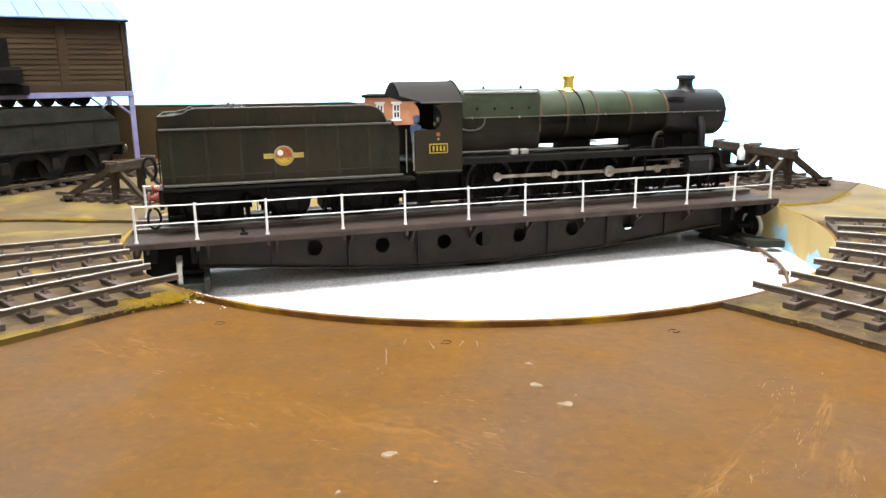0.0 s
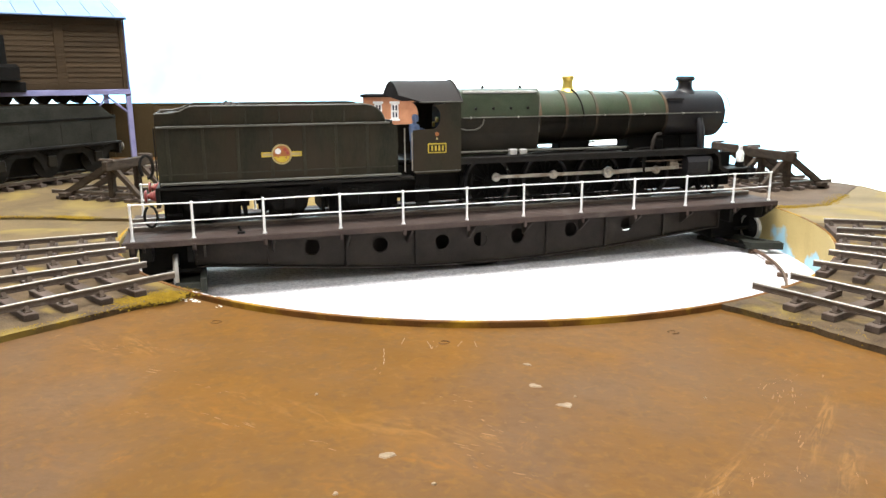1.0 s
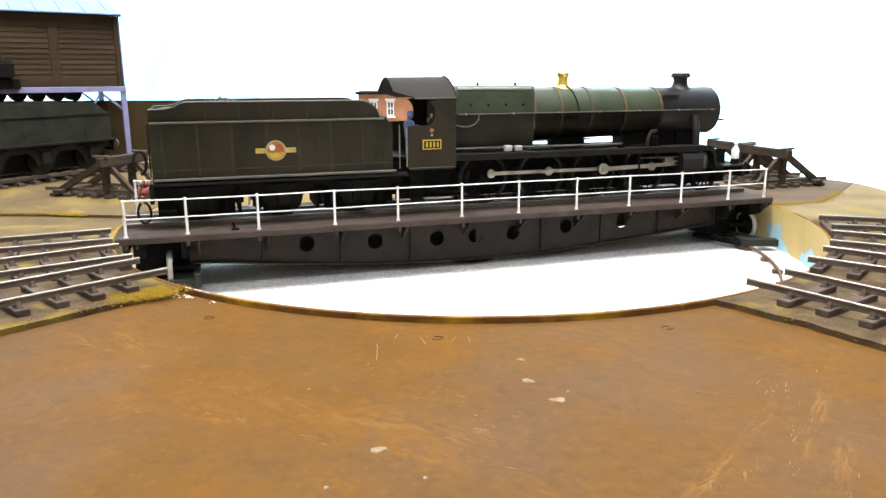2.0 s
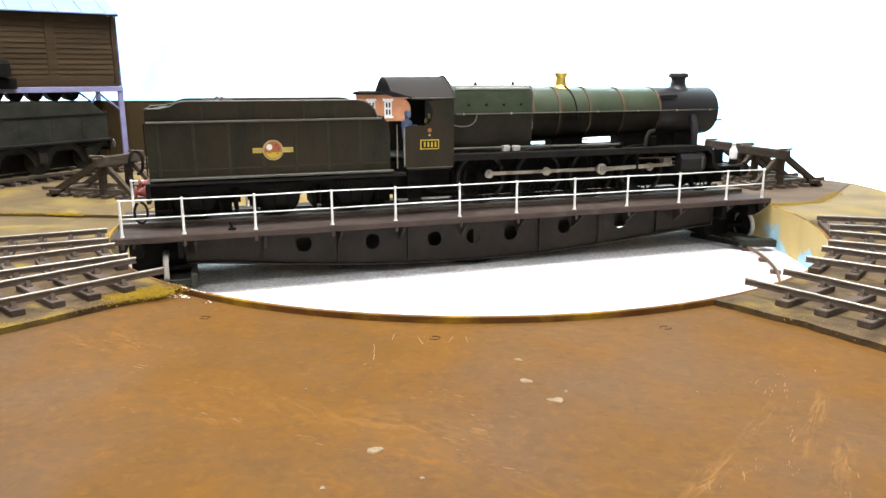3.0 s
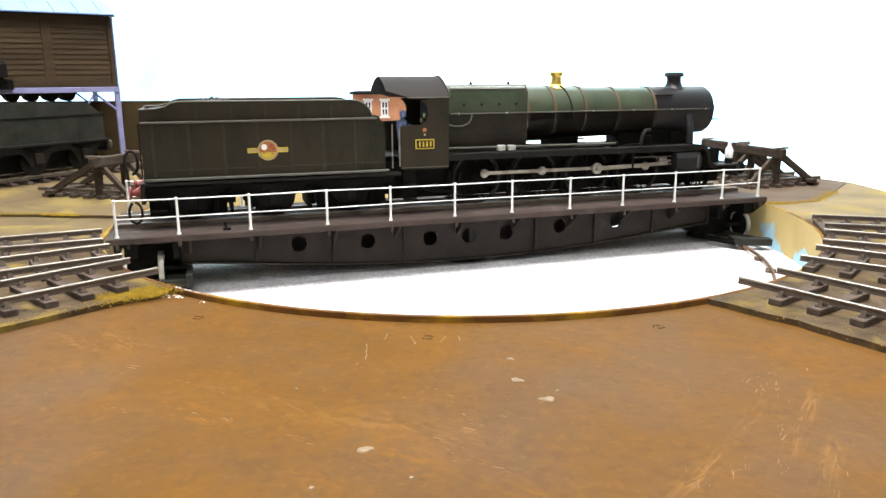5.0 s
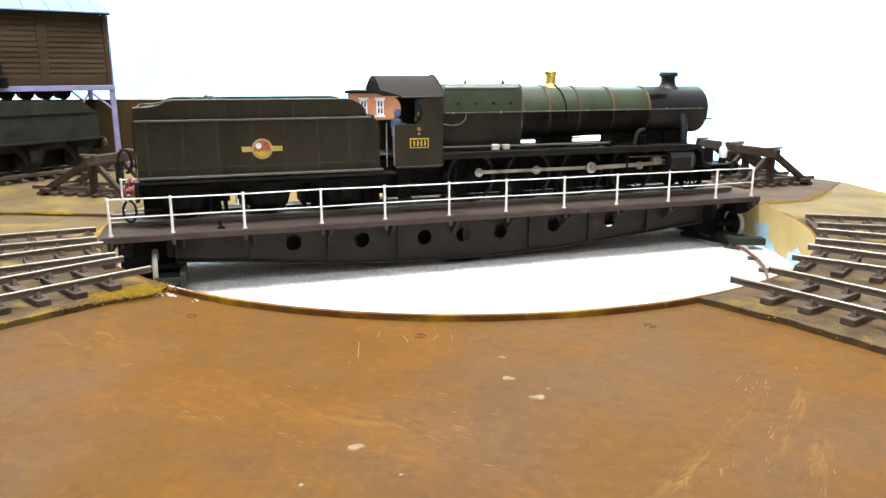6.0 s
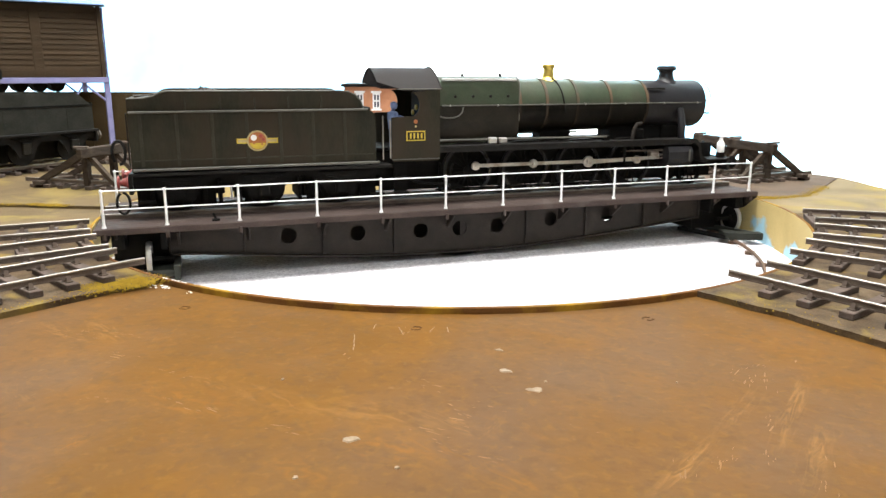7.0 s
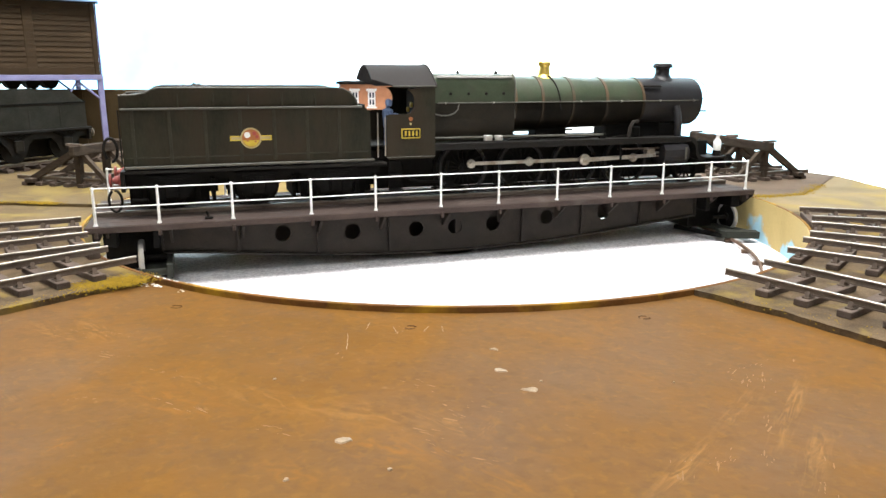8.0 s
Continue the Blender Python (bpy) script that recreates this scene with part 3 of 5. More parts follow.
    for _ in range(26):
        a, r = radians(rnd.choice((234.6, 235.0, 235.6, 236.0, 239.6)) + rnd.gauss(0, 0.5)), PIT_R + 3.4 + abs(rnd.gauss(0, 3.0))
        flake(bm, r * math.cos(a), r * math.sin(a), rnd.uniform(0.2, 0.65), rnd, rnd.uniform(1, 2.2), rnd.uniform(-1, 1), 0.12)
    # the same plaster left in chips along the top of the rim strip
    for i in range(26):
        a = radians(234.4 + abs(rnd.gauss(0, 2.6)))
        flake(bm, (PIT_R + 1.1) * math.cos(a), (PIT_R + 1.1) * math.sin(a), rnd.uniform(0.3, 0.55), rnd, rnd.uniform(1.2, 2.6), a + math.pi / 2, 0.15, 0.05)
    tagged(part("plaster_crumbs", bm, WHITE), "white plaster crumbs beside the pit rim", "crumbs", kind="stuff")


board_marks()

# ---- track ----
def rail_bm(u0, u1, v):
    web, head = B(), B()
    box(web, u0, u1, v - 0.8, v + 0.8, 4.5, 5.2)
    box(web, u0, u1, v - 0.4, v + 0.4, 5.2, 6.9)
    box(head, u0 - 0.2, u1 + 0.2, v - 0.72, v + 0.72, 6.9, 8.0, 0.25)
    return web, head


SLEEPER_MESH = mesh_of("sleeper", box(B(), -3.2, 3.2, -23, 23, 0, 3.2, 0.35), SLEEPER)


def chair_bm():
    bm = B()
    box(bm, -1.7, 1.7, -3.0, 3.0, 3.0, 3.7, 0.2)
    box(bm, -1.3, 1.3, -1.3, 1.3, 3.6, 4.6, 0.1)
    for s in (-1, 1):
        prism(bm, [(s * 0.85, 3.6), (s * 2.4, 3.6), (s * 0.85, 6.0)], "x", -1.0, 1.0)
    return bm


CHAIR_MESH = mesh_of("chair", chair_bm(), CHAIR)


def piece(name, me, parent, m):
    ob = new(name, me)
    ob.parent = parent
    ob.matrix_basis = m
    return ob


def straight_track(deg, r0, r1, label, x=0.0, y=0.0, z=0.0, first=9.0, step=17.4, starts=(0, 0), skip=()):
    """A length of bullhead track on wooden sleepers, pointing away from the pit."""
    t = group_at("track", x, y, z, deg)
    for side, st in ((-1, starts[0]), (1, starts[1])):
        web, head = rail_bm(r0 + st, r1, side * 16.4)
        w = part("rail", web, RAIL_SIDE, t, "rusty rail with a worn bright head")
        part("rail_head", head, RAIL_TOP, w, "worn bright rail head")
    u, rnd, i = r0 + first, random.Random(int(deg * 7)), 0
    while u < r1 - 4:
        if i not in skip:
            piece("sleeper", SLEEPER_MESH, t, pose(u * MM, rnd.uniform(-0.5, 0.5) * MM, -0.1 * MM, 0, 0, rnd.uniform(-1.2, 1.2)))
            for side in (-1, 1):
                piece("chair", CHAIR_MESH, t, pose(u * MM, side * 16.4 * MM, 0))
        u += step
        i += 1
    return tagged(t, label, "track", group="approach tracks")


LB = "dark wooden sleeper track with rusty rails, ending at the pit"
for deg, end, starts in ((-15.9, 395, (2, 0)), (-28.1, 420, (0, 0)), (-39.8, 520, (-1, -1))):
    straight_track(deg, 257, end, LB, first=5, step=18.5, starts=starts)
straight_track(-53.4, -2, 360, LB, x=148.2, y=-212.5, first=24, step=18.8, starts=(1.2, 2.5))
for deg, starts in ((205.6, (0, 0)), (217.0, (-1, 0)), (227.0, (0, 0))):
    straight_track(deg, 257, 640, LB, first=5, step=17.0, starts=starts, skip=(0,) if deg > 220 else ())
straight_track(20.0, -28, 62, "short siding of dark sleepers under a buffer stop", x=294.5, y=143.2, first=3, step=15)
straight_track(23.5, -28, 62, "short siding of dark sleepers under a buffer stop", x=282, y=205, first=3, step=15)
straight_track(163.5, 290, 396, "short siding of dark sleepers under a buffer stop", first=3, step=15)
straight_track(241.7, -110, 330, "siding of dark sleepers and rusty rails beside the coal stage", x=-404.5, y=252.7)


# ---- buffer stops ----
def buffer_stop(x, y, turn, reach):
    b = group_at("buffer_stop", x, y, 0, turn)
    part("beam", box(B(), -3.5, 2.5, -31, 31, 28.5, 37, 0.8), TIMBER, b)
    for s in (-1, 1):
        part("post", box(B(), 2.5, 8, s * 17 - 3, s * 17 + 3, 3, 36, 0.6), TIMBER, b)
        bm = B()
        prism(bm, [(7, 32), (11, 32), (reach, 5), (reach, 2.5), (reach - 6, 2.5), (7, 28)], "y", s * 17 - 2.2, s * 17 + 2.2)
        part("strut", bm, TIMBER, b)
        bm = B()
        prism(bm, [(-28, 3), (-23, 3), (3, 28), (-3, 28)], "y", s * 17 - 2, s * 17 + 2)
        part("front_strut", bm, TIMBER, b)
        part("rail_clamp", box(B(), -6, 9, s * 25 - 1.5, s * 25 + 1.5, 36.8, 38.6, 0.3), RAIL_SIDE, b)
    part("cross_tie", box(B(), reach - 12, reach - 4, -26, 26, 2.6, 6.5, 0.5), TIMBER, b)
    return tagged(b, "dark timber buffer stop with raking struts on a siding", "buffer stop", group="buffer stops")


buffer_stop(294.5, 143.2, 20.0, 52)
buffer_stop(282, 205, 23.5, 52)
buffer_stop(-308.7, 91.5, 163.5, 62)


# ---- the turntable bridge ----
BRIDGE_TURN, DECK_Z = 18.1, 6.7
table = group_at("turntable_bridge", 0, 0, 0, BRIDGE_TURN)
tagged(table, "dark brown turntable bridge with white handrails, spanning the pit", "turntable")
HALF, WIDE = 251.0, 50.5
POSTS = [-245, -208, -163, -112, -67.5, -20, 24.5, 72, 117.5, 164.5, 209.5, 245]


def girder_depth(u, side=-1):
    """Lower edge of the belly; the unseen far plate is made deeper to block light."""
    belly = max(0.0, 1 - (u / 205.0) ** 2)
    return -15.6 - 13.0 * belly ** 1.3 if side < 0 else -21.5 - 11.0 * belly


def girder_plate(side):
    """A fish-bellied web plate; only the near one has round holes."""
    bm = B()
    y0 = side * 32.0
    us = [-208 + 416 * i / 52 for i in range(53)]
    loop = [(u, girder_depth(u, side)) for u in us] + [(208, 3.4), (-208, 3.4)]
    edges = []

    def ring(pts):
        vs = [bm.verts.new((x, y0, z)) for x, z in pts]
        return [bm.edges.new((vs[i], vs[(i + 1) % len(vs)])) for i in range(len(vs))]

    edges += ring(loop)
    # far plate left solid so that the near holes look dark
    for u, z in () if side > 0 else ((-130, -9), (-81, -10.6), (-34, -11.8), (-3.6, -11.9), (27, -11.5), (72, -9.5), (122, -8.6)):
        edges += ring(arc(u, z, 5.6, 0, 345, 23))
    bmesh.ops.triangle_fill(bm, edges=edges, use_beauty=True)
    got = bmesh.ops.extrude_face_region(bm, geom=bm.faces[:])
    for v in got["geom"]:
        if isinstance(v, bmesh.types.BMVert):
            v.co.y += 1.6
    return bm


def turntable():
    # deck of long boards
    edges = [-WIDE, -38, -24.5, -12, 0, 12, 24.5, 38, WIDE]
    for a, b in zip(edges, edges[1:]):
        part("deck_board", box(B(), -HALF, HALF, a + 0.12, b - 0.12, DECK_Z - 2.6, DECK_Z, 0.25), DECK, table)
    for s in (-1, 1):
        part("edge_strip", box(B(), -HALF - 0.5, HALF + 0.5, s * WIDE - 0.9, s * WIDE + 0.9, DECK_Z - 4.2, DECK_Z - 0.3, 0.25), DECK, table)
        web = B()
        box(web, -HALF + 1, HALF - 1, s * 16.4 - 1.0, s * 16.4 + 1.0, DECK_Z + 0.05, DECK_Z + 2.2)
        rail = part("rail", web, RAIL_SIDE, table)
        part("rail_head", box(B(), -HALF + 0.6, HALF - 0.6, s * 16.4 - 0.95, s * 16.4 + 0.95, DECK_Z + 2.2, DECK_Z + 3.3, 0.2), RAIL_TOP, rail, "worn bright rail head")
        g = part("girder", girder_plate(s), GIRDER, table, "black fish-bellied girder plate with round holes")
        # stiffeners, bottom angle and deck brackets
        o = s * 32.0
        for u in (-208, -160, -106, -54.5, -3.0, 50.5, 102, 155, 208):
            if abs(u + 3.0) > 1:
                part("stiffener", box(B(), u - 0.7, u + 0.7, min(o, o + s * 2.4), max(o, o + s * 2.4), girder_depth(u, s) + 0.5, 3.2, 0.15), GIRDER, g)
        us = [-208 + 416 * i / 40 for i in range(41)]
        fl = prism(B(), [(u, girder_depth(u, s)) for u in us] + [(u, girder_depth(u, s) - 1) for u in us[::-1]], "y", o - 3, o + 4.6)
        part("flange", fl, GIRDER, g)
        for u in POSTS:
            bm = B()
            prism(bm, [(s * 33.8, 3.2), (s * 50, 3.2), (s * 50, 1.4), (s * 36, -9.5), (s * 33.8, -9.5)], "x", u + 5.2, u + 6.8)
            part("bracket", bm, GIRDER, table)
            part("bracket_bolt", rod(B(), (u, s * 51.2, 3.6), (u, s * 51.2, -0.4), 1.2, 6), DECK, table)
    # white handrails
    for s in (-1, 1):
        for u in POSTS:
            p = B()
            rod(p, (u, s * 47.6, DECK_Z), (u, s * 47.6, DECK_Z + 1.4), 1.5, 10, 1.1)
            rod(p, (u, s * 47.6, DECK_Z + 1.3), (u, s * 47.6, DECK_Z + 23.2), 0.92, 10, 0.78)
            lathe(p, [(0.2, -1.2), (1.0, -0.7), (1.2, 0), (1.0, 0.7), (0.2, 1.2)], (u, s * 47.6, DECK_Z + 23.2), seg=10)
            lathe(p, [(0.2, -1.1), (1.0, -0.6), (1.1, 0), (1.0, 0.6), (0.2, 1.1)], (u, s * 47.6, DECK_Z + 11.6), seg=10)
            part("handrail_post", p, WHITE, table, "white painted post")
        for h in (23.2, 11.6):
            rnd, pts = random.Random(int(h) + s), []
            for u in POSTS:
                pts.append((u, s * 47.6, DECK_Z + h + rnd.uniform(-0.25, 0.25)))
            part("handrail", tube(B(), pts, 0.46, 6), WHITE, table, "thin white handrail wire")
    # end trucks with wheels that roll on the ring rail
    for e in (-1, 1):
        for s in (-1, 1):
            if e > 0:
                # a skewed frame of one long beam and its ends, beside the wheel
                truck = part("end_truck", prism(B(), [(217, s * 56), (219, s * 62), (243, s * 71.5), (246, s * 63), (229, s * 56), (226, s * 48), (220, s * 46)], "z", -30, -24.6), TRUCK, table, "dull grey-green truck frame")
                # thin black bar put in for the shadowed ring rail, no truck part
                part("truck_side", prism(B(), [(203, s * 14), (217, s * 58), (219.5, s * 57), (205.5, s * 13)], "z", -30.5, -27), UNDER, truck)
                part("truck_side", prism(B(), [(226, s * 16), (241, s * 64), (245, s * 62), (230, s * 15)], "z", -30, -25.2), TRUCK, truck)
            else:
                truck = part("end_truck", box(B(), -222, -202, s * 36 - 15, s * 36 + 15, -27, -22.5, 0.6), TRUCK, table, "dull grey-green truck frame")
                part("truck_side", box(B(), -206, -202, s * 36 - 20, s * 36 + 20, -28, -18.5, 0.5), TRUCK, truck)
            w = B()
            at = (e * 229 + 8.5, s * 38, -17.6)
            lathe(w, [(10.2, -1.4 * e), (12.0, -1.4 * e), (12.0, 1.0 * e), (11.2, 2.0 * e), (10.2, 2.0 * e), (10.2, -1.4 * e)], at, "x", 32, closed=False)
            wheel = part("wheel", w, BRIGHT, table, "bright steel turntable wheel")
            part("hub", lathe(B(), [(1.5, -2.2 * e), (3.0, -2.0 * e), (3.0, 2.4 * e), (1.5, 3.2 * e)], at, "x", 14), UNDER, wheel, "oily black hub")
            # black disc added behind the spokes to keep the wheel's inside dark
            part("wheel_web", lathe(B(), [(10.3, -0.5 * e), (10.3, 0.4 * e)], at, "x", 24), UNDER, wheel, "black backing disc inside the wheel")
            for i in range(6):
                c, d = math.cos(math.pi * i / 3 + 0.3), math.sin(math.pi * i / 3 + 0.3)
                part("spoke", rod(B(), (at[0], at[1] + 2.5 * c, at[2] + 2.5 * d), (at[0], at[1] + 10.5 * c, at[2] + 10.5 * d), 0.9, 6, 0.55), UNDER, wheel)
            part("axle", rod(B(), (e * 214 + 8.5, s * 38, -17.6), (e * 235 + 8.5, s * 38, -17.6), 1.6, 10), UNDER, wheel)
        # dark box added to fill the black gap under the deck end
        part("end_frame", box(B(), min(e * 206, e * 243), max(e * 206, e * 243), -28, 28, -27, 3.6, 0.5), UNDER, table)
        part("end_beam", box(B(), e * 238 - 4, e * 238 + 4, -46, 46, -8, 3.6, 0.5), UNDER, table)
        part("end_beam", box(B(), e * 211 - 2, e * 211 + 2, -46, 46, -10, 3.6, 0.5), UNDER, table)
        part("end_plate", box(B(), e * 246 - 2, e * 246 + 2, -46, 46, -4, 3.6, 0.4), GIRDER, table)
    lever = part("locking_lever", tube(B(), [(-178, -43, DECK_Z), (-178.4, -42.6, DECK_Z + 2.4), (-179.4, -42.4, DECK_Z + 5)], 0.8, 8), UNDER, table, "small black locking lever")
    part("lever_foot", box(B(), -180.5, -175.5, -45, -41, DECK_Z - 0.05, DECK_Z + 1.4, 0.3), UNDER, lever)
    part("cross_girder", box(B(), -3, 3, -31, 31, -24, 3, 0.3), GIRDER, table)
    for u in (-160, -106, -54, 50, 102, 155):
        part("cross_girder", box(B(), u - 1.5, u + 1.5, -31, 31, -3, 3.2, 0.3), GIRDER, table)
    part("pivot", lathe(B(), [(26, FLOOR_Z), (26, FLOOR_Z + 2), (12, FLOOR_Z + 4), (12, -20)], seg=24), UNDER, table)


turntable()

# ring rail on the pit floor
ring = group_at("ring_rail", 0, 0)
part("rail", lathe(B(), [(230.7, FLOOR_Z + 2.2), (230.7, FLOOR_Z + 4.4), (232.2, FLOOR_Z + 4.4), (232.2, FLOOR_Z + 2.2)], seg=120, closed=False), RUST, ring)
chair_ring = mesh_of("ring_chair", box(B(), -3.6, 3.6, -2.0, 2.0, FLOOR_Z - 0.2, FLOOR_Z + 2.8, 0.4), RUST)
for i in range(40):
    a = radians(9 * i + 3)
    piece("ring_chair", chair_ring, ring, pose(231.4 * math.cos(a) * MM, 231.4 * math.sin(a) * MM, 0, 0, 0, math.degrees(a)))
tagged(ring, "rusty circular rail on chairs round the pit floor", "rail")


# ---- locomotive and tender (u along the bridge, v across it; rail head at RH) ----
RH = DECK_Z + 3.3
loco = group_at("steam_locomotive", 0, 0, 0, BRIDGE_TURN)
tagged(loco, "green and black model steam locomotive standing on the turntable", "locomotive")


def spoked_wheel(name, parent, u, v, r, spokes, outward, mat=UNDER, rim_mat=None, weight=False):
    """A wheel with a flanged tyre, a hub and tapered spokes; the axle lies across the engine."""
    z = RH + r
    tyre = B()
    s = outward
    lathe(tyre, [(r - 2.0, -1.6 * s), (r, -1.6 * s + 0.0), (r, 1.3 * s), (r - 2.0, 1.3 * s), (r - 2.0, -1.6 * s)], (u, v, z), "y", 36, closed=False)
    lathe(tyre, [(r - 1.6, -2.4 * s), (r + 0.9, -2.4 * s), (r + 0.9, -1.6 * s), (r - 1.6, -1.6 * s)], (u, v, z), "y", 36, closed=False)
    w = part(name, tyre, rim_mat or mat, parent)
    sp = B()
    for i in range(spokes):
        a = 2 * math.pi * i / spokes + 0.2
        c, d = math.cos(a), math.sin(a)
        rod(sp, (u + 2.5 * c, v, z + 2.5 * d), (u + (r - 1.4) * c, v, z + (r - 1.4) * d), 0.75, 5, 0.5)
    part("spokes", sp, mat, w)
    part("hub", lathe(B(), [(3.6, -1.6 * s), (3.6, 1.2 * s), (2.2, 2.0 * s)], (u, v, z), "y", 14), mat, w)
    if weight:
        bw = B()
        prism(bw, [(u + x, z + y) for x, y in arc(0, 0, r - 1.6, 200, 290, 8)], "y", v + 0.2 * s, v + 1.0 * s)
        part("balance_weight", bw, mat, w)
    return w


AXLES = (8.0, 56.0, 102.5, 148.5)
PINS = [u + 4.6 for u in AXLES]


def chassis():
    part("main_frame", box(B(), -60, 232, -12, -10, RH + 6, 44, 0.3), UNDER, loco)
    part("main_frame", box(B(), -60, 232, 10, 12, RH + 6, 44, 0.3), UNDER, loco)
    for s in (-1, 1):
        for u in AXLES:
            spoked_wheel("driving_wheel", loco, u, s * 16.2, 19.3, 18, s, UNDER, TYRE, True)
        spoked_wheel("pony_wheel", loco, 208, s * 16.2, 11.2, 10, s)
        # coupling rod in fluted lengths with bosses
        v = s * 20.6
        rd = B()
        for a, b in zip(PINS, PINS[1:]):
            prism(rd, [(a, 31.8), (b, 31.8), (b, 34.3), (a, 34.3)], "y", min(v, v + s * 1.2), max(v, v + s * 1.2))
        cr = part("coupling_rod", rd, STEEL, loco, "bright steel coupling rod")
        for u in PINS:
            part("rod_boss", lathe(B(), [(3.1, -0.6 * s), (3.3, 0), (3.3, 1.8 * s), (1.6, 2.0 * s), (1.6, 3.0 * s), (0.4, 3.2 * s)], (u, v, 33), "y", 14), STEEL, cr)
        v = s * 23.6
        co = B()
        prism(co, [(104, 31.2), (172, 33.4), (172, 36.0), (104, 34.6)], "y", min(v, v + s * 1.3), max(v, v + s * 1.3))
        cn = part("connecting_rod", co, STEEL, loco, "bright steel connecting rod")
        part("big_end", lathe(B(), [(4.2, -0.2 * s), (4.4, 0), (4.4, 1.9 * s), (2.2, 2.2 * s), (2.0, 3.2 * s), (0.5, 3.4 * s)], (107, v, 33.2), "y", 14), STEEL, cn)
        part("crosshead", box(B(), 164, 172, min(v, v - s * 4) - 0.6, max(v, v - s * 4) + 0.6, 33, 39.5, 0.5), RAIL_TOP, loco)
        for z in (33.0, 39.6):
            part("slide_bar", box(B(), 138, 176.6, s * 22 - 1.2, s * 22 + 1.2, z, z + 1.1, 0.2), RAIL_SIDE, loco)
        part("piston_rod", rod(B(), (166, s * 22, 36.4), (177, s * 22, 36.4), 0.9, 8), STEEL, loco)
        part("slide_bar_bracket", box(B(), 138, 140.5, min(s * 14, s * 25), max(s * 14, s * 25), 31, 46, 0.3), UNDER, loco)
        # cylinder with its lagging
        cy = B()
        prism(cy, [(s * 12, 27.5), (s * 26, 27.5), (s * 30.2, 29.6), (s * 31.6, 33.5), (s * 31.6, 39), (s * 29, 43.2), (s * 12, 44.4)], "x", 176.5, 199.5)
        c = part("cylinder", cy, SMOKEBOX, loco, "grey black cylinder casing")
        part("cylinder_cover", lathe(B(), [(7.2, 0), (7.2, 1.6), (4.5, 2.4), (1.2, 3.4)], (199.5, s * 23, 35.6), "x", 18), UNDER, c)
        part("lagging_band", box(B(), 195.3, 196.9, s * 31.8 - 0.25, s * 31.8 + 0.25, 31, 41, 0.1), BEAD, c)
        # brake hangers, springs and sand pipes
        for u in AXLES:
            part("brake_hanger", box(B(), u - 23.2, u - 21.2, s * 16.5 - 1.2, s * 16.5 + 1.2, RH + 4, 36, 0.3), UNDER, loco)
            part("brake_block", box(B(), u - 22, u - 19.6, s * 16.3 - 1.8, s * 16.3 + 1.8, RH + 14, RH + 25, 0.4), UNDER, loco)
        part("brake_rod", rod(B(), (-18, s * 18, RH + 6), (130, s * 18, RH + 6), 0.7, 6), UNDER, loco)
        part("injector_pipe", tube(B(), [(-50, s * 24, 30), (-30, s * 24, 22), (-10, s * 24, 21), (-6, s * 22, 36)], 1.1, 8), UNDER, loco)
        part("cab_step", box(B(), -52, -42, s * 27 - 3, s * 27 + 3, RH + 6, RH + 7.2, 0.2), UNDER, loco)
        part("cab_step", box(B(), -52, -42, s * 27 - 3, s * 27 + 3, RH + 17, RH + 18.2, 0.2), UNDER, loco)
        part("step_plate", box(B(), -52, -42, s * 24 - 0.5, s * 24 + 0.5, RH + 6, 38, 0.2), UNDER, loco)
    part("ashpan", box(B(), 10, 54, -10, 10, RH + 8, 48, 1.0), UNDER, loco)
    part("saddle", box(B(), 182, 204, -12, 12, 40, 60, 1.0), UNDER, loco)
    for u in AXLES:
        part("axle", rod(B(), (u, -15, RH + 19.3), (u, 15, RH + 19.3), 2.0, 10), UNDER, loco)
    part("axle", rod(B(), (208, -15, RH + 11.2), (208, 15, RH + 11.2), 1.6, 10), UNDER, loco)


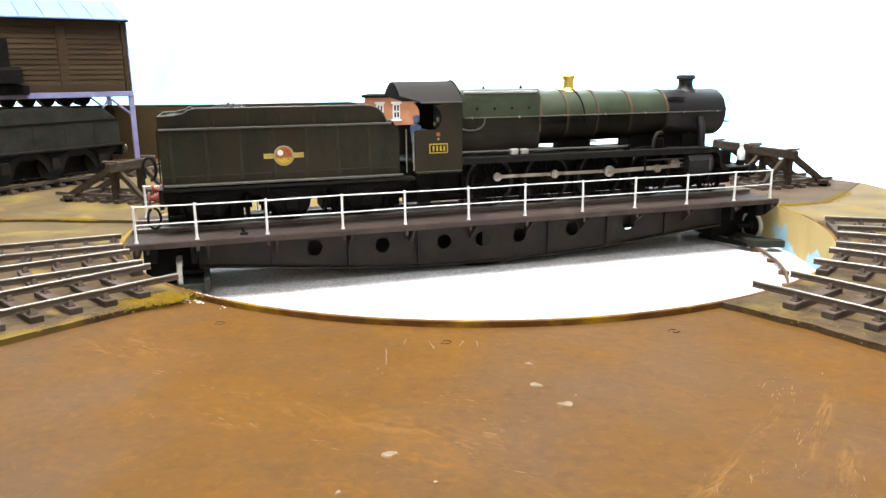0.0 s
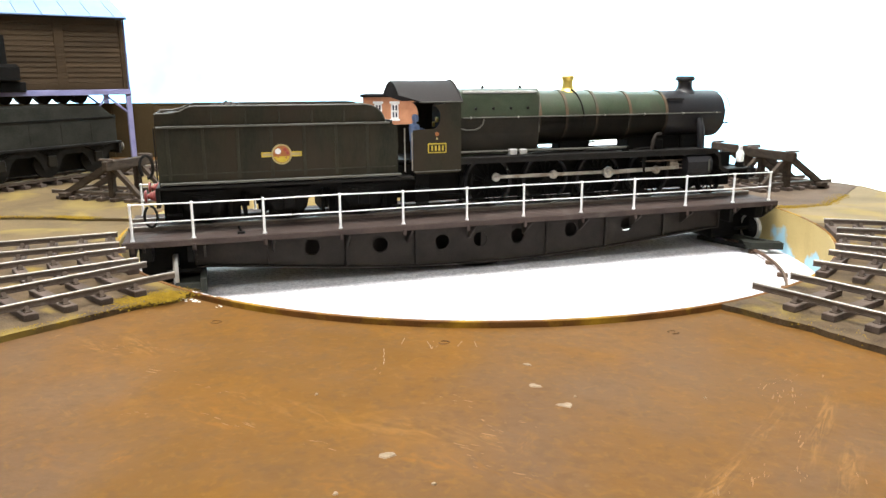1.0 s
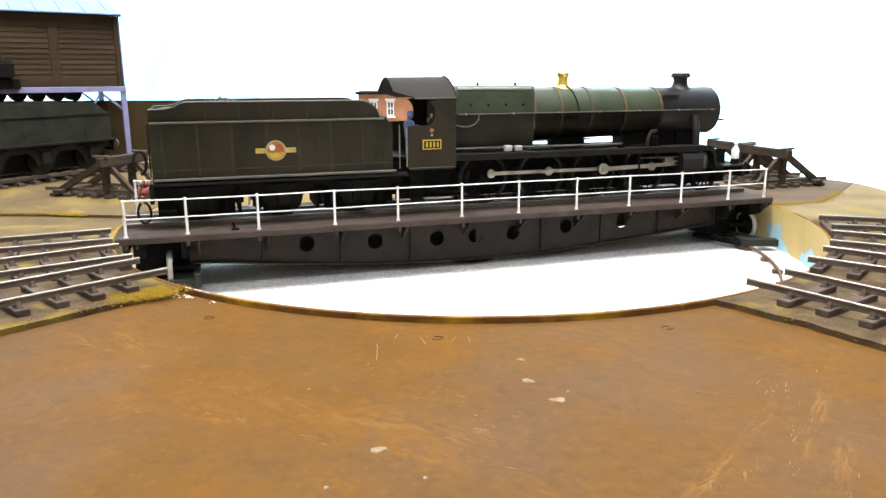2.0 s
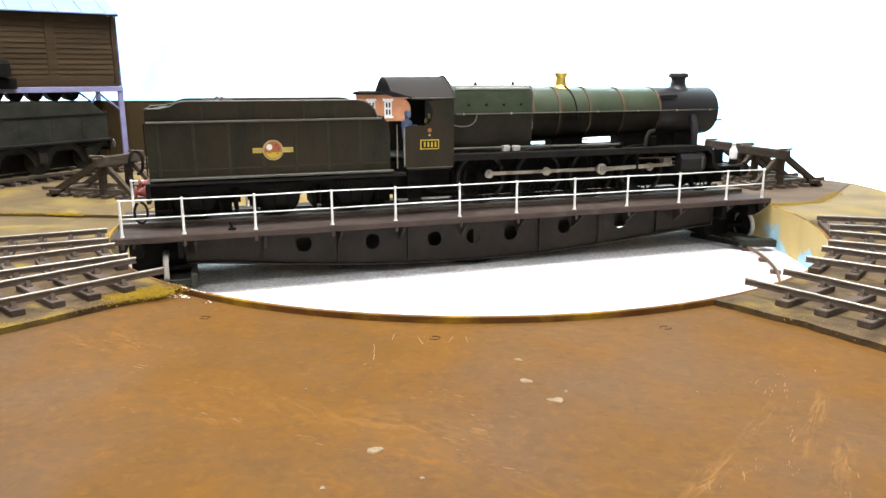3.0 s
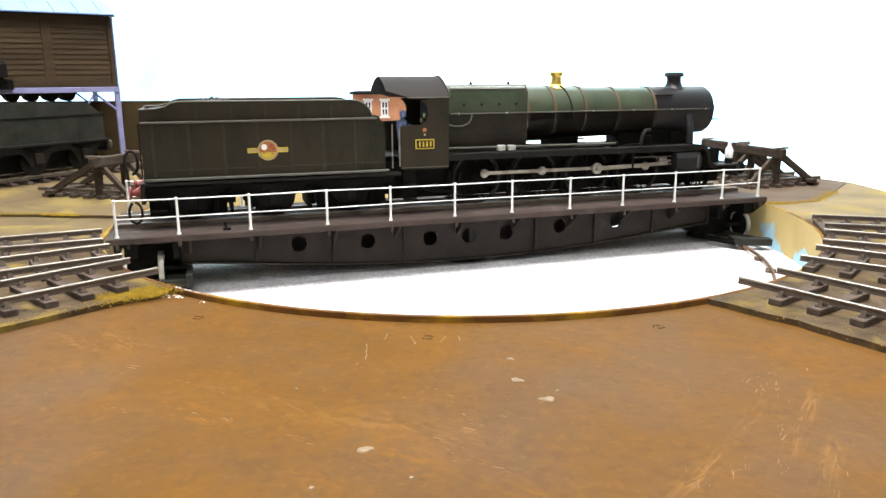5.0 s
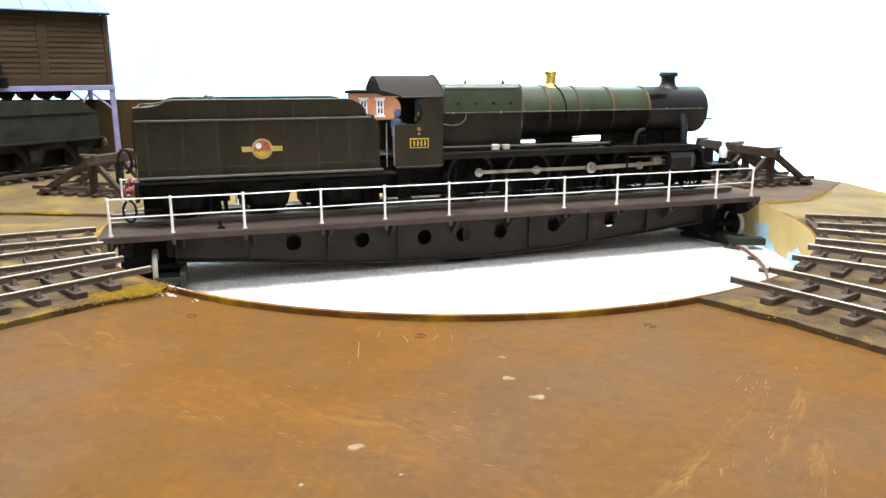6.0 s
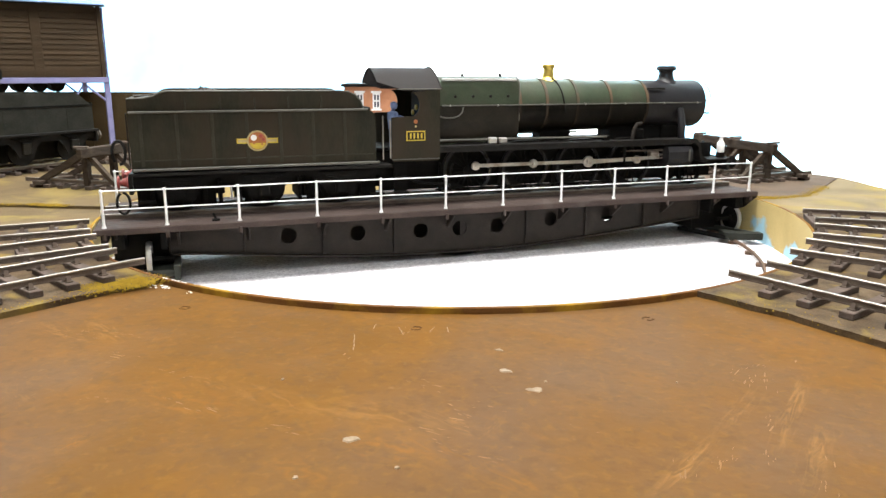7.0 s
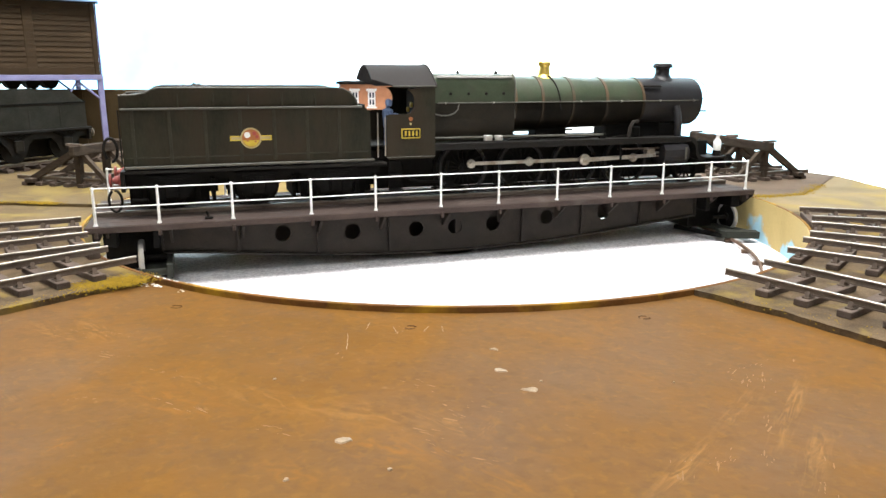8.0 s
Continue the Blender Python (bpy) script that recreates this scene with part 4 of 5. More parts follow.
def running_plates():
    """The running plate with its valance, the drop at the front, and the buffer beam."""
    for s in (-1, 1):
        y0, y1 = min(s * 14, s * 29.5), max(s * 14, s * 29.5)
        pl = part("running_plate", box(B(), -19, 200, y0, y1, 48.2, 49.4, 0.2), BLACK, loco)
        part("valance", box(B(), -19, 201, s * 28.6 - 0.5, s * 28.6 + 0.5, 44.6, 48.2, 0.15), BLACK, pl, "black valance with a rubbed lower edge")
        curve = arc(200, 40.4, 9.0, 90, 0, 6) + arc(217.5, 40.4, 8.5, 180, 270, 6)
        inner = [(x, z - 3.0) for x, z in curve]
        bm = B()
        for i in range(len(curve) - 1):
            prism(bm, [curve[i], curve[i + 1], (curve[i + 1][0] - 1.6, inner[i + 1][1]), (curve[i][0] - 1.6, inner[i][1])], "y", y0, y1)
        part("drop_plate", bm, BLACK, loco)
        for u in AXLES[:]:
            bm = B()
            prism(bm, [(u - 14, 49.3)] + [(u + 14 * math.cos(a), 49.3 + 1.6 * math.sin(a)) for a in [math.pi * (1 - i / 8) for i in range(1, 8)]] + [(u + 14, 49.3)], "y", min(s * 13.5, s * 20), max(s * 13.5, s * 20))
            part("splasher", bm, BLACK, loco)
        part("reversing_rod" if s < 0 else "ejector_pipe", rod(B(), (-19, s * 25, 53.2), (122, s * 25, 52.6), 0.9, 6), BEAD, loco)
        if s < 0:
            part("pipe_bracket", box(B(), 119, 125, -25, -23, 49.3, 53.6, 0.3), UNDER, loco)
        lub = part("lubricator", box(B(), 21, 27, s * 26 - 2, s * 26 + 2, 50.0, 54.5, 0.5), BRIGHT, loco, "small bright fitting on the running plate")
        part("lubricator_cap", box(B(), 29.5, 35.5, s * 26 - 2, s * 26 + 2, 50.0, 54.2, 0.6), BRIGHT, lub)
        part("lubricator_pipe", rod(B(), (26.5, s * 26, 51.4), (30, s * 26, 51.4), 0.8, 6), UNDER, lub)
        part("weighshaft_bracket", box(B(), 150, 158, s * 21 - 1.2, s * 21 + 1.2, 49.3, 58, 1.2), UNDER, loco)
        part("lifting_link", tube(B(), [(146, s * 24, 49.4), (147, s * 24, 57), (150, s * 23, 61.5), (155, s * 22, 62)], 1.5, 8), GIRDER, loco)
    part("front_platform", box(B(), 214, 237, -29, 29, 30.6, 31.8, 0.2), BLACK, loco)
    beam = part("buffer_beam", box(B(), 236, 238.5, -29.5, 29.5, 22, 32.5, 0.3), BLACK, loco)
    for s in (-1, 1):
        bm = B()
        lathe(bm, [(3.2, 0), (3.2, 1), (2.2, 1.6), (2.0, 6.0)], (238.5, s * 20, 27.5), "x", 14)
        b = part("buffer", bm, BROWN_RED, loco, "dull red buffer housing")
        part("buffer_head", lathe(B(), [(1.2, 6), (1.2, 9.0), (5.2, 9.4), (5.2, 10.2), (3.0, 11)], (238.5, s * 20, 27.5), "x", 18), UNDER, b)
    part("coupling_hook", tube(B(), [(238, 0, 27), (243, 0, 27.5), (244.5, 0, 26), (243, 0, 24.5)], 0.8, 6), UNDER, loco)
    lamp = part("head_lamp", lathe(B(), [(2.9, 36.2), (3.2, 36.6), (3.2, 43.6), (2.8, 44.4), (1.6, 46.4), (1.5, 48.6), (1.9, 49.0), (1.6, 49.8), (0.4, 50.4)], (235, -20.5, 0), seg=16), WHITE, loco, "small white lamp with a tapered chimney")
    part("lens", lathe(B(), [(1.9, 0), (1.9, 1.0), (1.2, 1.5)], (237.6, -20.5, 40), "x", 14), GLASS, lamp)
    part("bracket", box(B(), 232, 238, -22.5, -18.5, 31.7, 36.4, 0.3), BLACK, lamp)
    part("lamp_iron", box(B(), 233, 234, -1, 1, 31.8, 37, 0.1), BLACK, loco)
    part("vacuum_hose", tube(B(), [(236, 9, 31), (240, 9, 34), (241, 9, 40), (239, 9, 43)], 1.1, 8), BLACK, loco)


def boiler():
    # Belpaire firebox: flat top, rounded shoulders, sides that draw in
    def section(top, half, low):
        pts = [(-half + 1.5, low), (-half, 66)] + [(x, z) for x, z in arc(-half + 7.5, top - 7.5, 7.5, 180, 97, 7)]
        return pts + [(-x, z) for x, z in pts[::-1]]
    bm = B()
    a, b = section(98.8, 21.4, 49), section(98.6, 20.6, 52)
    lo, hi = [bm.verts.new((-18.4, y, z)) for y, z in a], [bm.verts.new((47.5, y, z)) for y, z in b]
    k = len(lo)
    for i in range(k):
        bm.faces.new((lo[i], lo[(i + 1) % k], hi[(i + 1) % k], hi[i])).smooth = True
    bm.faces.new(lo[::-1]), bm.faces.new(hi)
    fire = part("firebox", bm, GREEN, loco, "green square-topped firebox")
    # pale strips imitate the highlight along the firebox's front edge
    for s in (-1, 1):
        part("firebox_edge", tube(B(), [(47.6, -s * y, z) for y, z in b[:k // 2] if z > 65.5 and y < -9], 0.55, 6), BEAD, fire, "pale strip for the highlight on the firebox front edge")
    for u in (-10, 4, 18, 32):
        for s in (-1, 1):
            part("washout_plug", lathe(B(), [(1.1, 0), (1.1, 0.9 * s), (0.5, 1.2 * s)], (u + 6, s * 21.0, 84.5), "y", 8), BLACK, loco)
    for u in (9, 40):
        part("mudhole_valve", lathe(B(), [(1.4, 0), (1.2, 1.2), (0.7, 2.4), (0.2, 2.6)], (u, 0, 98.5), seg=10), BLACK, loco)
    # bright rods imitate the highlight on the rounded firebox shoulders
    for s in (-1, 1):
        part("shoulder_rail", rod(B(), (-14, s * 20.3, 96.6), (45, s * 19.6, 96.4), 0.95, 8), BRIGHT, loco, "bright rod for the highlight along the firebox shoulder")
    # tapered barrel
    part("boiler_barrel", lathe(B(), [(21.0, 47.3), (20.2, 88), (19.4, 126), (19.2, 162.5)], (0, 0, 76.4), "x", 56), GREEN, loco, "weathered green boiler barrel")
    def half_band(u, r, a0, a1, k=28):
        bm, prof = B(), ((r - 0.3, u - 1.2), (r + 0.6, u - 1.1), (r + 0.6, u + 1.1), (r - 0.3, u + 1.2))
        rings = [[bm.verts.new((x, d * math.cos(radians(a)), 76.4 + d * math.sin(radians(a)))) for d, x in prof] for a in (a0 + (a1 - a0) * i / k for i in range(k + 1))]
        for p, q in zip(rings, rings[1:]):
            for m in range(4):
                bm.faces.new((p[m], p[(m + 1) % 4], q[(m + 1) % 4], q[m])).smooth = True
        bm.faces.new(rings[0][::-1]), bm.faces.new(rings[-1])
        return bm
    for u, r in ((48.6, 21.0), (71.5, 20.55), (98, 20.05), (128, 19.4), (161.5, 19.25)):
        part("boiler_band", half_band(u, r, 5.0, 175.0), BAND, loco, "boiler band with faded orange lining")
        part("lower_band", half_band(u, r, 176.0, 364.0), SHADED_BAND, loco, "lower half of a boiler band, darkened brown for shade")
    # lower cladding sheets below the handrail: brown grime plus shade painted into the colour
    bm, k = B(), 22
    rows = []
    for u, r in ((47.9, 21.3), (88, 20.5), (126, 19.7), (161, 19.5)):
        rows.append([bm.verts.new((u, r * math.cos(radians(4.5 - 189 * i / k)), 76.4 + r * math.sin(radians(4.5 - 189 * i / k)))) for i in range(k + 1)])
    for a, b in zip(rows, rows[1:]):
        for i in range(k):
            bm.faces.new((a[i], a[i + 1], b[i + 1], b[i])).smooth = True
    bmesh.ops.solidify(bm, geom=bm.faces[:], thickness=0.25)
    part("lower_cladding", bm, GRIME_SHADE, loco, "brown lower boiler cladding, darkened for shade")
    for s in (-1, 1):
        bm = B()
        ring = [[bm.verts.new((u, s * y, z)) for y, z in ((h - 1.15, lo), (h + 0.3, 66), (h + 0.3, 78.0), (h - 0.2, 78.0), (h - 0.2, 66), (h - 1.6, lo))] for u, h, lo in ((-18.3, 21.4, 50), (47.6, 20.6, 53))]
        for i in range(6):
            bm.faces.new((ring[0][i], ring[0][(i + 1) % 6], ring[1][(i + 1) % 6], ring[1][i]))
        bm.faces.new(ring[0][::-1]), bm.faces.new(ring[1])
        part("lower_cladding", bm, GRIME_SHADE, loco, "brown lower firebox cladding, darkened for shade")
    part("frame_stretcher", box(B(), 133, 182, -9, 9, 45, 60, 0.6), UNDER, loco)
    part("frame_stretcher", box(B(), 72, 99, -7, 7, 45, 58, 0.6), UNDER, loco)
    sm = part("smokebox", lathe(B(), [(19.0, 162.3), (19.3, 162.6), (19.3, 216.6), (18.6, 218.0), (16.5, 218.4), (3, 218.4)], (0, 0, 76.4), "x", 56), SMOKEBOX, loco, "grey black smokebox")
    part("smokebox_door", lathe(B(), [(16.2, 218.4), (15.4, 220), (11, 222), (4, 223.2), (1, 223.4)], (0, 0, 76.4), "x", 40), SMOKEBOX, sm)
    part("door_dart", tube(B(), [(223.4, 0, 76.4), (226.4, 0, 76.4), (226.4, -3, 72)], 0.6, 6), STEEL, sm)
    part("door_handrail", tube(B(), [(218.4, y, z) if abs(y) > 17.2 else (223.5, y, z) for y, z in arc(0, 76.4, 18, 8, 172, 14)], 0.5, 6), BRIGHT, sm)
    part("lamp_bracket", box(B(), 218.3, 223, -18.5, -15.5, 68.4, 69.6, 0.1), BLACK, sm)
    part("chimney", lathe(B(), [(10.5, 92.6), (9.0, 94.6), (7.2, 96), (6.1, 98.4), (5.7, 101.2), (6.0, 103.2), (7.8, 103.8), (8.1, 104.6), (7.6, 106.4), (6.6, 107.2), (5.2, 107.2), (4.6, 104.6)], (190, 0, 0), seg=32), SMOKEBOX, loco, "black flared chimney with a lipped cap")
    part("safety_valve_cover", lathe(B(), [(8.4, 94.6), (6.4, 96.6), (4.7, 98.2), (4.2, 101), (3.9, 104), (4.9, 105.8), (5.0, 107.2), (4.4, 108), (3.4, 108), (3.0, 106.4)], (81.3, 0, 0), seg=28), BRASS, loco, "polished brass safety valve cover")
    for s in (-1, 1):
        part("clack_pipe", tube(B(), [(81, s * 6.5, 97.4)] + [(83 + i * 0.5, s * 20.9 * math.sin(radians(a)), 76.4 + 20.9 * math.cos(radians(a))) for i, a in enumerate(range(20, 95, 12))] + [(87, s * 20.8, 72)], 0.6, 8), BLACK, loco)
        hr = part("boiler_handrail", rod(B(), (-14, s * 21.9, 78.0), (212, s * 20.6, 77.9), 0.55, 6), BEAD, loco, "thin dull steel handrail")
        for u in (-8, 30, 68, 104, 140, 176, 208):
            part("handrail_knob", lathe(B(), [(0.4, 0), (0.8, s * 0.8), (0.4, s * 2.6)], (u, s * (19.2 if u > 60 else 20.4), 77.9), "y", 8), STEEL, hr)
        part("steam_pipe", tube(B(), [(193, s * 18.0, 73), (193, s * 21.4, 66), (193, s * 22.6, 58), (193, s * 22.8, 49.5)], 2.9, 12), SMOKEBOX, loco)
        part("firebox_pipe", tube(B(), [(-17, s * 22.3, 70.4), (-11, s * 22.4, 69.0), (-5, s * 22.4, 69.2), (-1, s * 22.3, 70.8), (1.4, s * 22.2, 73.4), (2.2, s * 22.0, 77)], 0.55, 8), BEAD, loco)
    part("regulator_cover", box(B(), 162, 178, -17.8, -15.6, 88.4, 90, 0.3), BLACK, loco)


def cab():
    for s in (-1, 1):
        y0, y1 = min(s * 29.3, s * 30.3), max(s * 29.3, s * 30.3)
        cut = [(-40.6 + 6.5 * math.cos(a), 79.5 + 8.5 * math.sin(a)) for a in [radians(-100 + i * 20) for i in range(10)]]
        pts = [(-18.6, 90.6), (-18.6, 42)] + arc(-21.2, 42, 2.6, 0, -90, 4) + [(-53, 39.4), (-54.8, 41.2), (-54.8, 70.5), (-51, 71)] + cut
        side = part("cab_side", prism(B(), pts, "y", y0, y1), TENDER_GREEN, loco, "grimy dark green cab side with a curved cutaway")
        part("beading", box(B(), -54.6, -19, s * 30.4 - 0.25, s * 30.4 + 0.25, 40.6, 41.2, 0.05), BEAD, side)
        # number plate with plain bars for its figures, and two route discs
        yy = s * 30.3
        plate = part("number_plate", box(B(), -44, -30, min(yy, yy + s * 0.5), max(yy, yy + s * 0.5), 54, 61, 0.1), YELLOW, side, "yellow edged black number plate")
        part("plate_field", box(B(), -43.2, -30.8, min(yy, yy + s * 0.75), max(yy, yy + s * 0.75), 54.8, 60.2, 0.05), BLACK, plate)
        for x in (-41.6, -38.9, -36.2, -33.5):
            part("plate_bar", box(B(), x, x + 1.3, min(yy + s * 0.7, yy + s * 0.95), max(yy + s * 0.7, yy + s * 0.95), 55.7, 59.4), YELLOW, plate)
        part("route_disc", lathe(B(), [(1.5, 0), (1.5, s * 0.3)], (-37, yy, 67.6), "y", 14), BROWN_RED, side, "small red disc")
        part("power_disc", lathe(B(), [(0.8, 0), (0.8, s * 0.3)], (-37, yy, 64.2), "y", 10), CREAM, side, "small pale dot")
        part("grab_rail", rod(B(), (-55.6, s * 29.8, 42), (-55.6, s * 29.8, 69), 0.5, 6), STEEL, loco)
    # front plate, with the firebox passing through it
    part("cab_front", box(B(), -19.6, -18.5, -29.3, 29.3, 49.4, 90.4, 0.1), TENDER_GREEN, loco)
    part("cab_floor", box(B(), -56, -19, -29, 29, 46.8, 48.2, 0.2), UNDER, loco)
    part("backhead", box(B(), -27, -19.6, -17, 17, 48.2, 88, 2.0), BLACK, loco)
    for i, (y, z) in enumerate(((-9, 72), (0, 76), (9, 72), (-4, 64), (5, 64))):
        part("boiler_gauge", lathe(B(), [(2.0, 0), (2.0, -1.4), (1.4, -1.6)], (-27, y, z), "x", 12), BRASS, loco)
    # roof: an arc with thickness, longer in the middle at the back
    top = [(30.9 * k / 10, 90.2 + 14.8 * (1 - abs(k / 10) ** 1.8)) for k in range(-10, 11)]
    bm = B()
    rear = []
    for y, z in top:
        k = abs(y) / 30.9
        rear.append(-63.5 if k < 0.8 else -63.5 + (k - 0.8) / 0.2 * 16.0)
    rows = []
    for (y, z), u in zip(top, rear):
        rows.append([bm.verts.new(p) for p in ((u, y, z), (-17.4, y, z), (-17.4, y * 0.975, z - 1.0), (u, y * 0.975, z - 1.0))])
    for a, b in zip(rows, rows[1:]):
        for i in range(4):
            bm.faces.new((a[i], b[i], b[(i + 1) % 4], a[(i + 1) % 4])).smooth = True
    bm.faces.new(rows[0]), bm.faces.new(rows[-1][::-1])
    roof = part("cab_roof", bm, ROOF_PAINT, loco, "dark grey arched cab roof")
    part("roof_rib", tube(B(), [(-17.9, y, z + 0.35) for y, z in top], 0.6, 6), ROOF_PAINT, roof)
    for s in (-1, 1):
        part("gutter", box(B(), -50, -17.6, s * 30.8 - 0.4, s * 30.8 + 0.4, 89.8, 90.6, 0.1), BEAD, roof)


chassis()
running_plates()
boiler()
cab()

tender = group_at("tender", 0, 0, 0, BRIDGE_TURN)
tagged(tender, "grimy dark green six-wheeled tender with a round crest", "tender")


def tender_body():
    T0, T1 = -226.5, -63.0
    for s in (-1, 1):
        y0, y1 = min(s * 28.4, s * 29.4), max(s * 28.4, s * 29.4)
        pts = [(T0, 39), (-66, 39), (-66, 66), (-66.4, 71.5), (-68, 74.6), (-70.5, 76.8), (T0, 76.8)]
        side = part("tank_side", prism(B(), pts, "y", y0, y1), TENDER_GREEN, tender, "grimy dark green tank side")
        # flared fender above, sloping outwards
        top = [(T0, 85.2), (-217, 85.4), (-211, 86.6), (-207, 88.8), (-203, 89.8), (-90, 89.4), (-85, 88.7), (-80.5, 86.6), (-77, 83.0), (-74.5, 77.4)]
        bm = B()
        rows = []
        for x, z in top:
            o = s * (29.2 + (z - 76.8) * 0.16)
            rows.append([bm.verts.new(p) for p in ((x, s * 29.2, 76.8), (x, o, z), (x, o - s * 1.0, z), (x, s * 28.2, 76.8))])
        for a, b in zip(rows, rows[1:]):
            for i in range(4):
                bm.faces.new((a[i], b[i], b[(i + 1) % 4], a[(i + 1) % 4]))
        bm.faces.new(rows[0]), bm.faces.new(rows[-1][::-1])
        fen = part("fender", bm, TENDER_GREEN, tender)
        part("top_beading", tube(B(), [(x, s * (28.8 + (z - 76.8) * 0.16), z + 0.1) for x, z in top], 0.55, 6), BEAD, fen)
        part("beading", box(B(), T0, -72, s * 30.2 - 1.0, s * 30.2 + 1.0, 76.0, 77.4, 0.3), BEAD, side)
        part("beading", box(B(), T0, -64, s * 30.6 - 1.4, s * 30.6 + 1.4, 39.0, 40.6, 0.3), BEAD, side)
        # faint rivet strips
        for x in range(-220, -66, 22):
            part("rivet_strip", box(B(), x - 1.1, x + 1.1, s * 29.45 - 0.2, s * 29.45 + 0.2, 42, 75.6, 0.15), STRIP, side)
        part("rivet_strip", box(B(), T0 + 1, -68, s * 29.5 - 0.15, s * 29.5 + 0.15, 45.2, 46.1, 0.1), STRIP, side)
        for x in range(-192, -90, 22):
            part("fender_strip", box(B(), x - 0.5, x + 0.5, s * 30.3 - 0.8, s * 30.3 + 0.3, 77.4, 86, 0.1), STRIP, fen)
        # round crest on a yellow bar, in plain shapes
        yy = s * 29.4
        bar = part("crest_bar", box(B(), -161, -134, min(yy, yy + s * 0.25), max(yy, yy + s * 0.25), 55.2, 58.6, 0.1), YELLOW, side, "yellow crest bar")
        part("bar_field", box(B(), -160.2, -134.8, min(yy, yy + s * 0.32), max(yy, yy + s * 0.32), 56.0, 57.8), CREAM, bar)
        cr = part("crest", lathe(B(), [(6.9, 0), (6.9, s * 0.4)], (-147.5, yy, 56.9), "y", 32), CREAM, side, "round crest in yellow, red and white")
        part("crest_field", lathe(B(), [(5.8, s * 0.3), (5.8, s * 0.55)], (-147.5, yy, 56.9), "y", 32), BROWN_RED, cr)
        low = B()
        prism(low, [(-147.5 + x, 56.9 + z) for x, z in arc(0, 0, 5.5, 195, 345, 14)], "y", min(yy + s * 0.5, yy + s * 0.7), max(yy + s * 0.5, yy + s * 0.7))
        part("crest_base", low, YELLOW, cr)
        for x, z, d in ((-145.2, 60.0, 1.5), (-143.6, 57.8, 1.2), (-149.9, 55.4, 0.9), (-144.6, 54.6, 0.8)):
            part("crest_fleck", lathe(B(), [(d, s * 0.5), (d * 0.9, s * 0.8)], (x, yy, z), "y", 7), RED if z > 57.5 else BROWN_RED, cr)
        part("crest_moon", lathe(B(), [(2.0, s * 0.5), (2.0, s * 0.75)], (-149.9, yy, 59.0), "y", 18), WHITE, cr)
        # running board, outside frame with arches, axleboxes and springs
        part("footboard", box(B(), T0 - 3, T1 + 8, min(s * 20, s * 31.5), max(s * 20, s * 31.5), 35.8, 37.8, 0.2), BLACK, tender)
        fr = [(T0 - 2, 35.8), (T0 - 2, 26)]
        for u in (-200, -144, -91):
            fr += [(u - 18, 29), (u - 14, 25), (u - 9, 17), (u + 9, 17), (u + 14, 25), (u + 18, 29)]
            if u != -91:
                fr += [(u + 26, 32.6)]
        fr += [(T1 + 4, 30), (T1 + 4, 35.8)]
        holes = B()
        prism(holes, fr, "y", min(s * 23.6, s * 25), max(s * 23.6, s * 25))
        frame_part = part("side_frame", holes, UNDER, tender)
        for u in (-200, -144, -91):
            part("axlebox", box(B(), u - 4, u + 4, min(s * 24, s * 28.4), max(s * 24, s * 28.4), 19, 28, 0.6), UNDER, frame_part)
            sp = B()
            for i in range(5):
                box(sp, u - 15 + i * 2.4, u + 15 - i * 2.4, s * 26.4 - 1.4, s * 26.4 + 1.4, 33 - i * 1.1, 34 - i * 1.1)
            part("leaf_spring", sp, UNDER, frame_part)
            spoked_wheel("tender_wheel", tender, u, s * 16.2, 14.2, 12, s)
        part("step", box(B(), -70, -60, s * 27 - 3, s * 27 + 3, RH + 6, RH + 7.2, 0.2), UNDER, tender)
        part("step", box(B(), T0 + 2, T0 + 12, s * 27 - 3, s * 27 + 3, RH + 8, RH + 9.2, 0.2), UNDER, tender)
        part("handrail", rod(B(), (-60.6, s * 28.4, 41), (-60.6, s * 28.4, 72), 0.5, 6), STEEL, tender)
        part("handrail", rod(B(), (T0 - 1.6, s * 26, 42), (T0 - 1.6, s * 26, 76), 0.5, 6), BLACK, tender)
    part("tank_top", box(B(), T0, -80, -28.4, 28.4, 75.6, 76.8, 0.1), TENDER_GREEN, tender)
    part("tank_back", box(B(), T0 - 0.6, T0 + 0.6, -28.6, 28.6, 38, 85.0, 0.2), TENDER_GREEN, tender)
    part("tank_front", box(B(), -70.6, -69.4, -28.2, 28.2, 38, 78, 0.2), BLACK, tender)
    part("coal_plate", box(B(), -206, -204.6, -27, 27, 76.8, 88.6, 0.2), TENDER_GREEN, tender)
    part("water_filler", lathe(B(), [(6, 76.8), (6, 83.4), (6.8, 83.6), (6.8, 85), (2, 86)], (-216, 0, 0), seg=20), BLACK, tender)
    part("tool_box", box(B(), -90, -76, -24, -12, 76.8, 84.5, 0.5), BLACK, tender)
    part("dragbox", box(B(), T1 - 6, T1 + 12, -20, 20, 33, 46, 0.6), UNDER, tender)
    part("fall_plate", box(B(), T1 - 4, -56, -24, 24, 48.4, 49.2, 0.1), BLACK, tender)
    part("inner_frame", box(B(), T0, T1, -11, 11, 24, 36, 0.3), UNDER, tender)
    for a, b, z in ((T0, -176, 12), (-176, -170, 20), (-164, -157, 17), (-157, -135, 11.5), (-114, T1, 11.5)):
        part("frame_plate", box(B(), a, b, -13.5, -12, z, 34, 0.2), UNDER, tender)
        part("frame_plate", box(B(), a, b, 12, 13.5, z, 34, 0.2), UNDER, tender)
    for u in (-173, -119):
        part("brake_pull_rod", box(B(), u - 1.2, u + 1.2, -18, 18, RH + 4, 30, 0.3), UNDER, tender)
